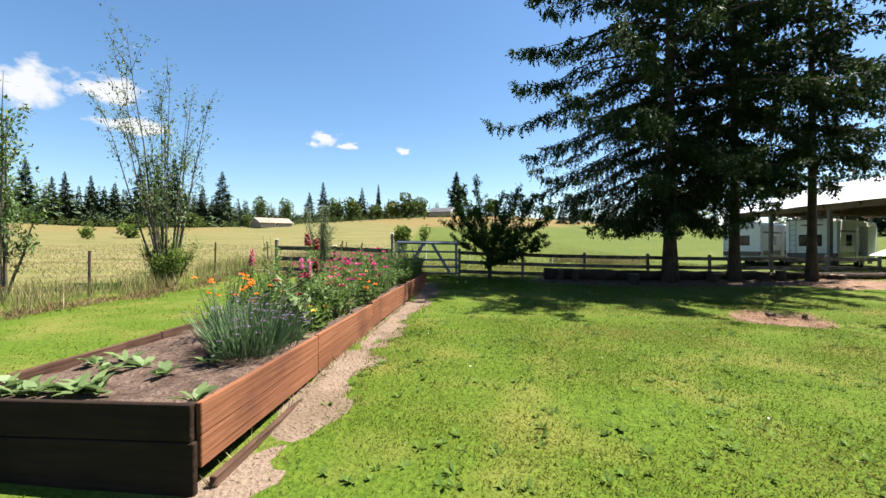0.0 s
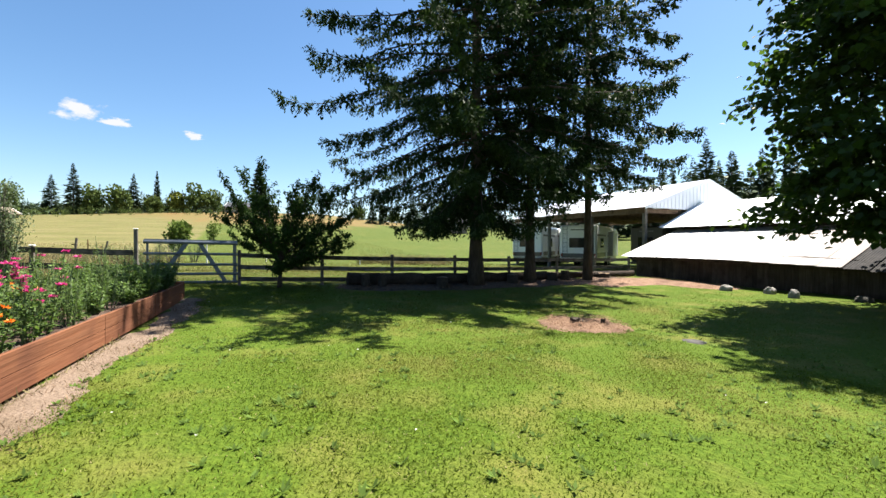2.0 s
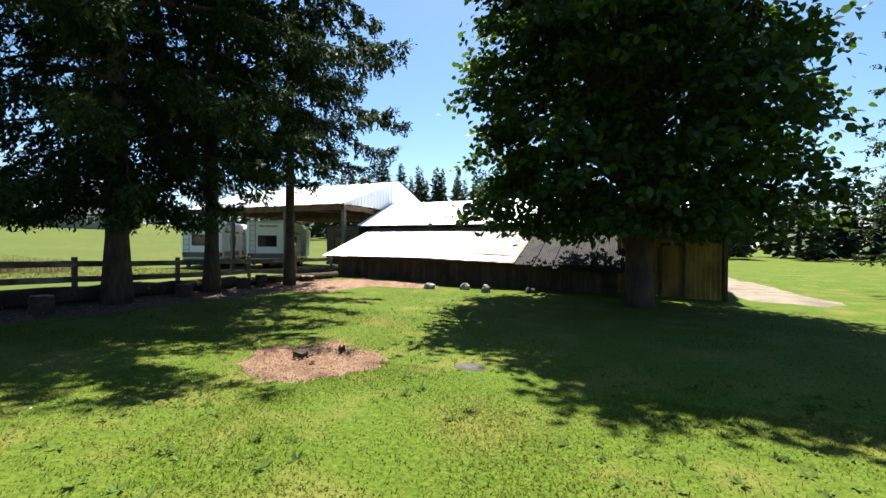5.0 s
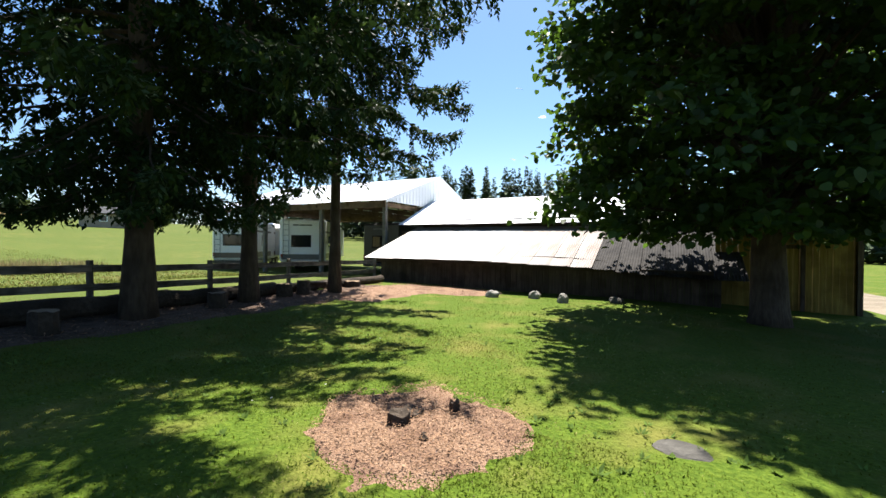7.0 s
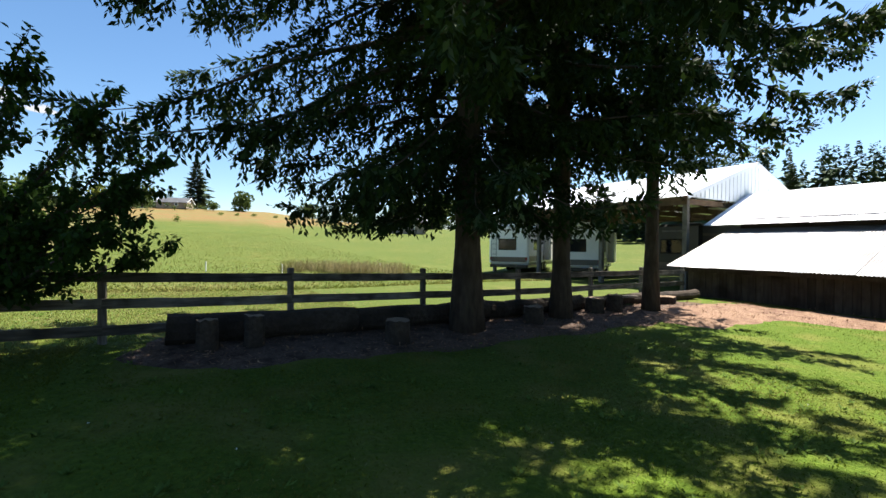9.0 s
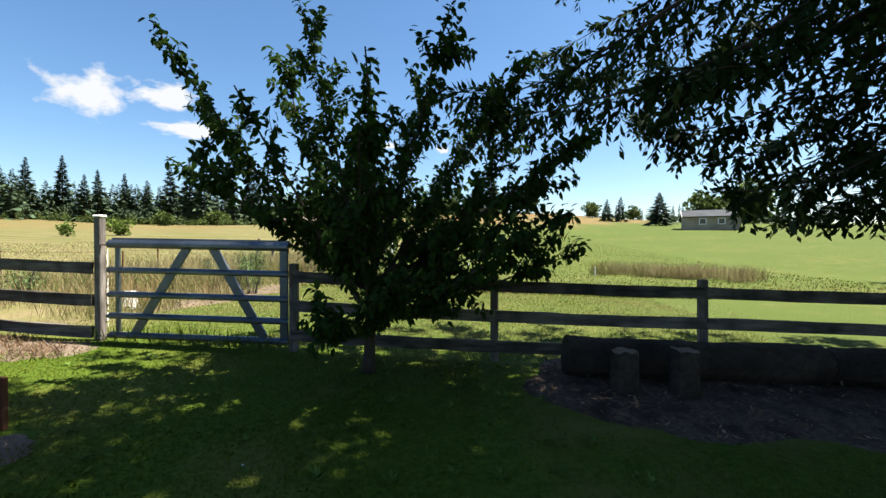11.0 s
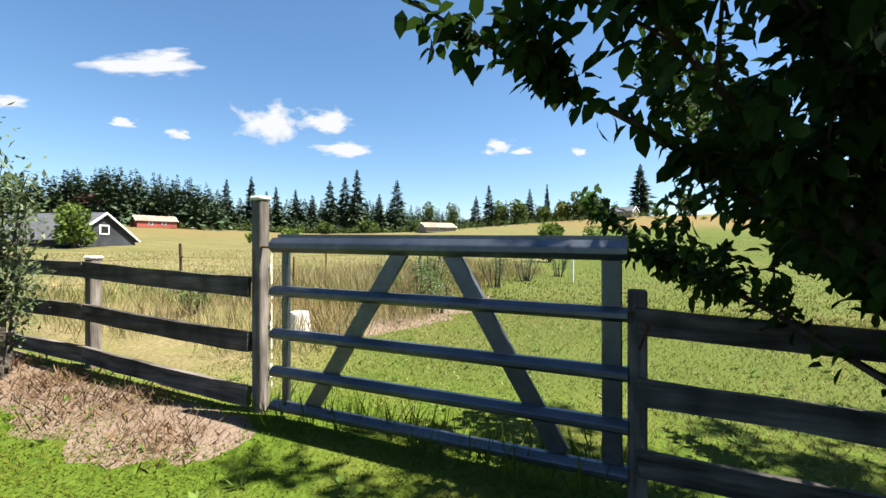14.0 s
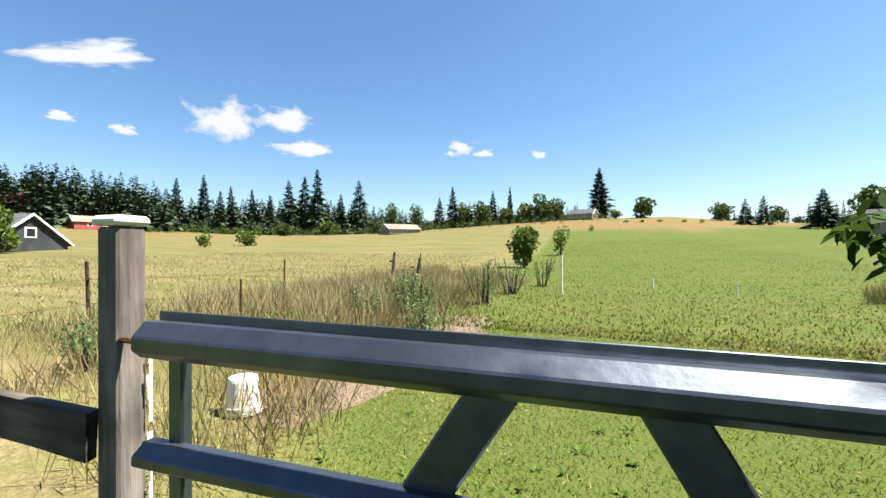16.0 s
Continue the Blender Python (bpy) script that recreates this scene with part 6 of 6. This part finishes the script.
flower_plant("bolted_onion", 2.05, 0.32, 0.66, 0.22, 14, 10, 0.18, 0, 0.03, "white", 402, "pale green bolted stalks in the raised bed", "stalk")
flower_plant("yellow_chard", 2.5, 0.24, 0.36, 0.2, 12, 12, 0.12, 4, 0.04, "yellow", 403, "yellowing low plant at the plank edge")
k = 0
kinds = (("sweet_william", 0.62, 0.26, 14, 15, 0.08, 9, 0.040, "magenta", False), ("snapdragon", 0.72, 0.2, 10, 20, 0.08, 4, 0.035, "magenta", True), ("sweet_william", 0.6, 0.26, 14, 15, 0.08, 9, 0.040, "crimson", False), ("marigold", 0.5, 0.26, 14, 16, 0.08, 9, 0.035, "orange", False), ("dill", 0.75, 0.25, 14, 24, 0.05, 0, 0.02, "yellow", False), ("tall_herb", 0.85, 0.24, 14, 20, 0.09, 0, 0.04, "white", True), ("sweet_william", 0.7, 0.28, 14, 15, 0.08, 10, 0.045, "magenta", False), ("leafy_herb", 0.55, 0.28, 16, 22, 0.085, 0, 0.03, "white", False))
words = {"magenta": "bright magenta", "pink": "rose pink", "crimson": "deep crimson", "orange": "orange", "yellow": "yellow", "white": "white"}
u = 2.8
while u < 11.2:
    for v in (0.28, 0.72, 1.18, 1.52):
        k += 1
        nm, h, w, st, lv, lf, hd, hr, colr, sp = kinds[(k * 5 + int(u * 3)) % len(kinds)]
        if u > 8.2:
            nm, h, w, st, lv, lf, hd, hr, colr, sp = ("leafy_herb", 0.6, 0.32, 18, 22, 0.1, 0, 0.03, "white", False) if k % 3 else ("sweet_william", 0.55, 0.28, 14, 18, 0.09, 5, 0.04, "magenta", False)
        flower_plant(nm, u + rf.uniform(-0.12, 0.12), v + rf.uniform(-0.06, 0.06), h * rf.uniform(0.7, 1.45), w, st, int(lv * 1.45), lf * 1.1, max(1, hd // 2) if hd and u < 6 else max(0, hd - 6), hr * 1.4, colr, 500 + k, ("%s flowers on leafy stems in the raised bed" % words[colr]) if hd else "bushy green herb in the raised bed", "lush", sp)
    u += 0.52
flower_plant("hollyhock", 3.7, 0.75, 1.1, 0.12, 4, 16, 0.1, 4, 0.07, "crimson", 801, "tall crimson flower spike above the bed", "lush", True)
flower_plant("hollyhock", 3.9, 0.95, 1.0, 0.14, 3, 16, 0.1, 3, 0.05, "pink", 802, "tall pink flower spike above the bed", "lush", True)
flower_plant("green_shrub", 11.3, 0.42, 0.62, 0.42, 30, 26, 0.09, 0, 0.03, "white", 803, "dense dark green bushy plant at the bed end")
flower_plant("green_shrub", 11.25, 1.0, 0.6, 0.42, 30, 26, 0.09, 0, 0.03, "white", 804, "dense dark green bushy plant at the bed end")
flower_plant("green_shrub", 10.6, 0.6, 0.65, 0.42, 30, 26, 0.09, 0, 0.03, "white", 805, "dense dark green bushy plant at the bed end")


# ---- lawn blades ----
def blocked(x, y):
    p = BED_M.inverted() @ Vector((x, y, 0))
    if -BED_W - 0.1 < p.x < 0.34 + 0.14 * noise.noise((x * 2.3, y * 2.3, 4)) + 0.07 * noise.noise((x * 9, y * 9, 1)) and -0.1 < p.y < BED_L + 0.05:
        return True
    if math.hypot(x - 7.68, y - 8.56) < 0.85 or (16.2 > y > 14.3 and x > 4.2) or (x > 13 and 16.2 > y > 13.2):
        return True
    return x > 18.2 and y > 2


def lawn(seed, x0, y0, x1, y1, count, high, width, mat, name, label, flat=0.5, thin=1.0):
    r2 = np.random.default_rng(seed)
    P = [(x, y, height(x, y) - 0.004) for x, y in zip(r2.uniform(x0, x1, count), y0 + (y1 - y0) * r2.random(count) ** thin) if not blocked(x, y)]
    P = np.array(P)
    n = len(P)
    d = unit(np.stack([r2.normal(0, flat, n), r2.normal(0, flat, n), np.ones(n)], 1))
    s = unit(np.cross(d, np.stack([r2.normal(0, 0.55, n), r2.normal(0, 0.55, n), np.ones(n)], 1)))
    v, q = cards(P, d, s, high * r2.uniform(0.4, 1.2, n), width * r2.uniform(0.6, 1.4, n), 0.3)
    tagged(mesh_np(name, v, q, mat), label, "grass", kind="stuff")


lawn(11, -42, 4, -8.2, 60, 26000, 0.20, 0.03, M["hay"], "hay_stubble", "dry cut hay stubble in the field", 0.8)
lawn(1, -0.6, -0.4, 8.0, 8.0, 175000, 0.036, 0.0075, M["grass"], "lawn_grass", "short mown green grass", 1.5)
lawn(2, -6.5, 0.5, 18, 16, 120000, 0.036, 0.012, M["grass"], "lawn_grass", "short mown green grass", 1.5)
lawn(3, 2.0, 8.0, 12, 14.5, 60000, 0.036, 0.008, M["grass"], "lawn_grass", "short mown green grass", 1.5)
lawn(6, -3.0, 12.5, 3.5, 16.0, 55000, 0.036, 0.007, M["grass"], "lawn_grass", "short mown green grass", 1.5)
lawn(7, -2.6, 16.0, 8.0, 24, 62000, 0.05, 0.009, M["pasture"], "pasture_grass", "green pasture grass beyond the gate", 0.9)
lawn(9, -3.2, 23, 26.0, 90, 46000, 0.09, 0.035, M["pasture"], "pasture_grass", "green pasture grass beyond the gate", 0.7, 2.2)
lawn(10, -2.6, 16.2, 9.0, 32, 26000, 0.055, 0.008, M["hay"], "dry_blades", "dry straw-coloured blades in the pasture", 1.2)
lawn(8, -1, -0.4, 12, 12, 16000, 0.034, 0.006, M["hay"], "dry_blades", "dry straw-coloured blades in the lawn", 1.4)


def weeds(seed, x0, y0, x1, y1, count):
    r2 = np.random.default_rng(seed)
    rows = []
    for i in range(count):
        x, y = r2.uniform(x0, x1), r2.uniform(y0, y1)
        if not blocked(x, y) and noise.noise((x * 0.6, y * 0.6, 4)) > -0.15:
            rows.append(rosette(r2, (x, y, height(x, y) + 0.005), int(r2.integers(5, 11)), 0.068 * r2.uniform(0.5, 1.3), 0.026, 0.8, 0.015))
    v, q = cards(*pile(rows), 0.2)
    tagged(mesh_np("lawn_weed", v, q, M["weed"]), "broad-leaved weeds growing in the lawn", "weed", kind="stuff")


weeds(4, -0.4, 0.2, 9, 9, 950)
weeds(5, -6, 9, 12, 15.5, 700)
weeds(6, -2.5, 16.2, 7, 23, 220)


def clover(seed, count):
    r2 = np.random.default_rng(seed)
    rows = []
    for i in range(count):
        x, y = r2.uniform(0, 11), r2.uniform(1.5, 13.5)
        if not blocked(x, y):
            rows.append(rosette(r2, (x, y, height(x, y) + 0.05), 9, 0.013, 0.008, 0.8, 0.004))
    v, q = cards(*pile(rows), 0.2)
    tagged(mesh_np("clover_heads", v, q, PETAL["white"]), "tiny white clover flowers in the lawn", "flower", kind="stuff")


clover(3, 34)
rod = thing("iron_rod", *bed_spot(11.45, 0.75))
part_mesh("shaft", *tube([(0, 0, -0.2), (0.02, 0, 0.55), (0.05, 0, 0.62)], [0.012, 0.012, 0.011], 6), M["iron"], rod)
part_mesh("cap", *tube([(0.05, 0, 0.615), (0.052, 0, 0.65)], [0.018, 0.016], 6), M["iron"], rod)
tagged(rod, "rusty iron rod standing in the raised bed", "rod")
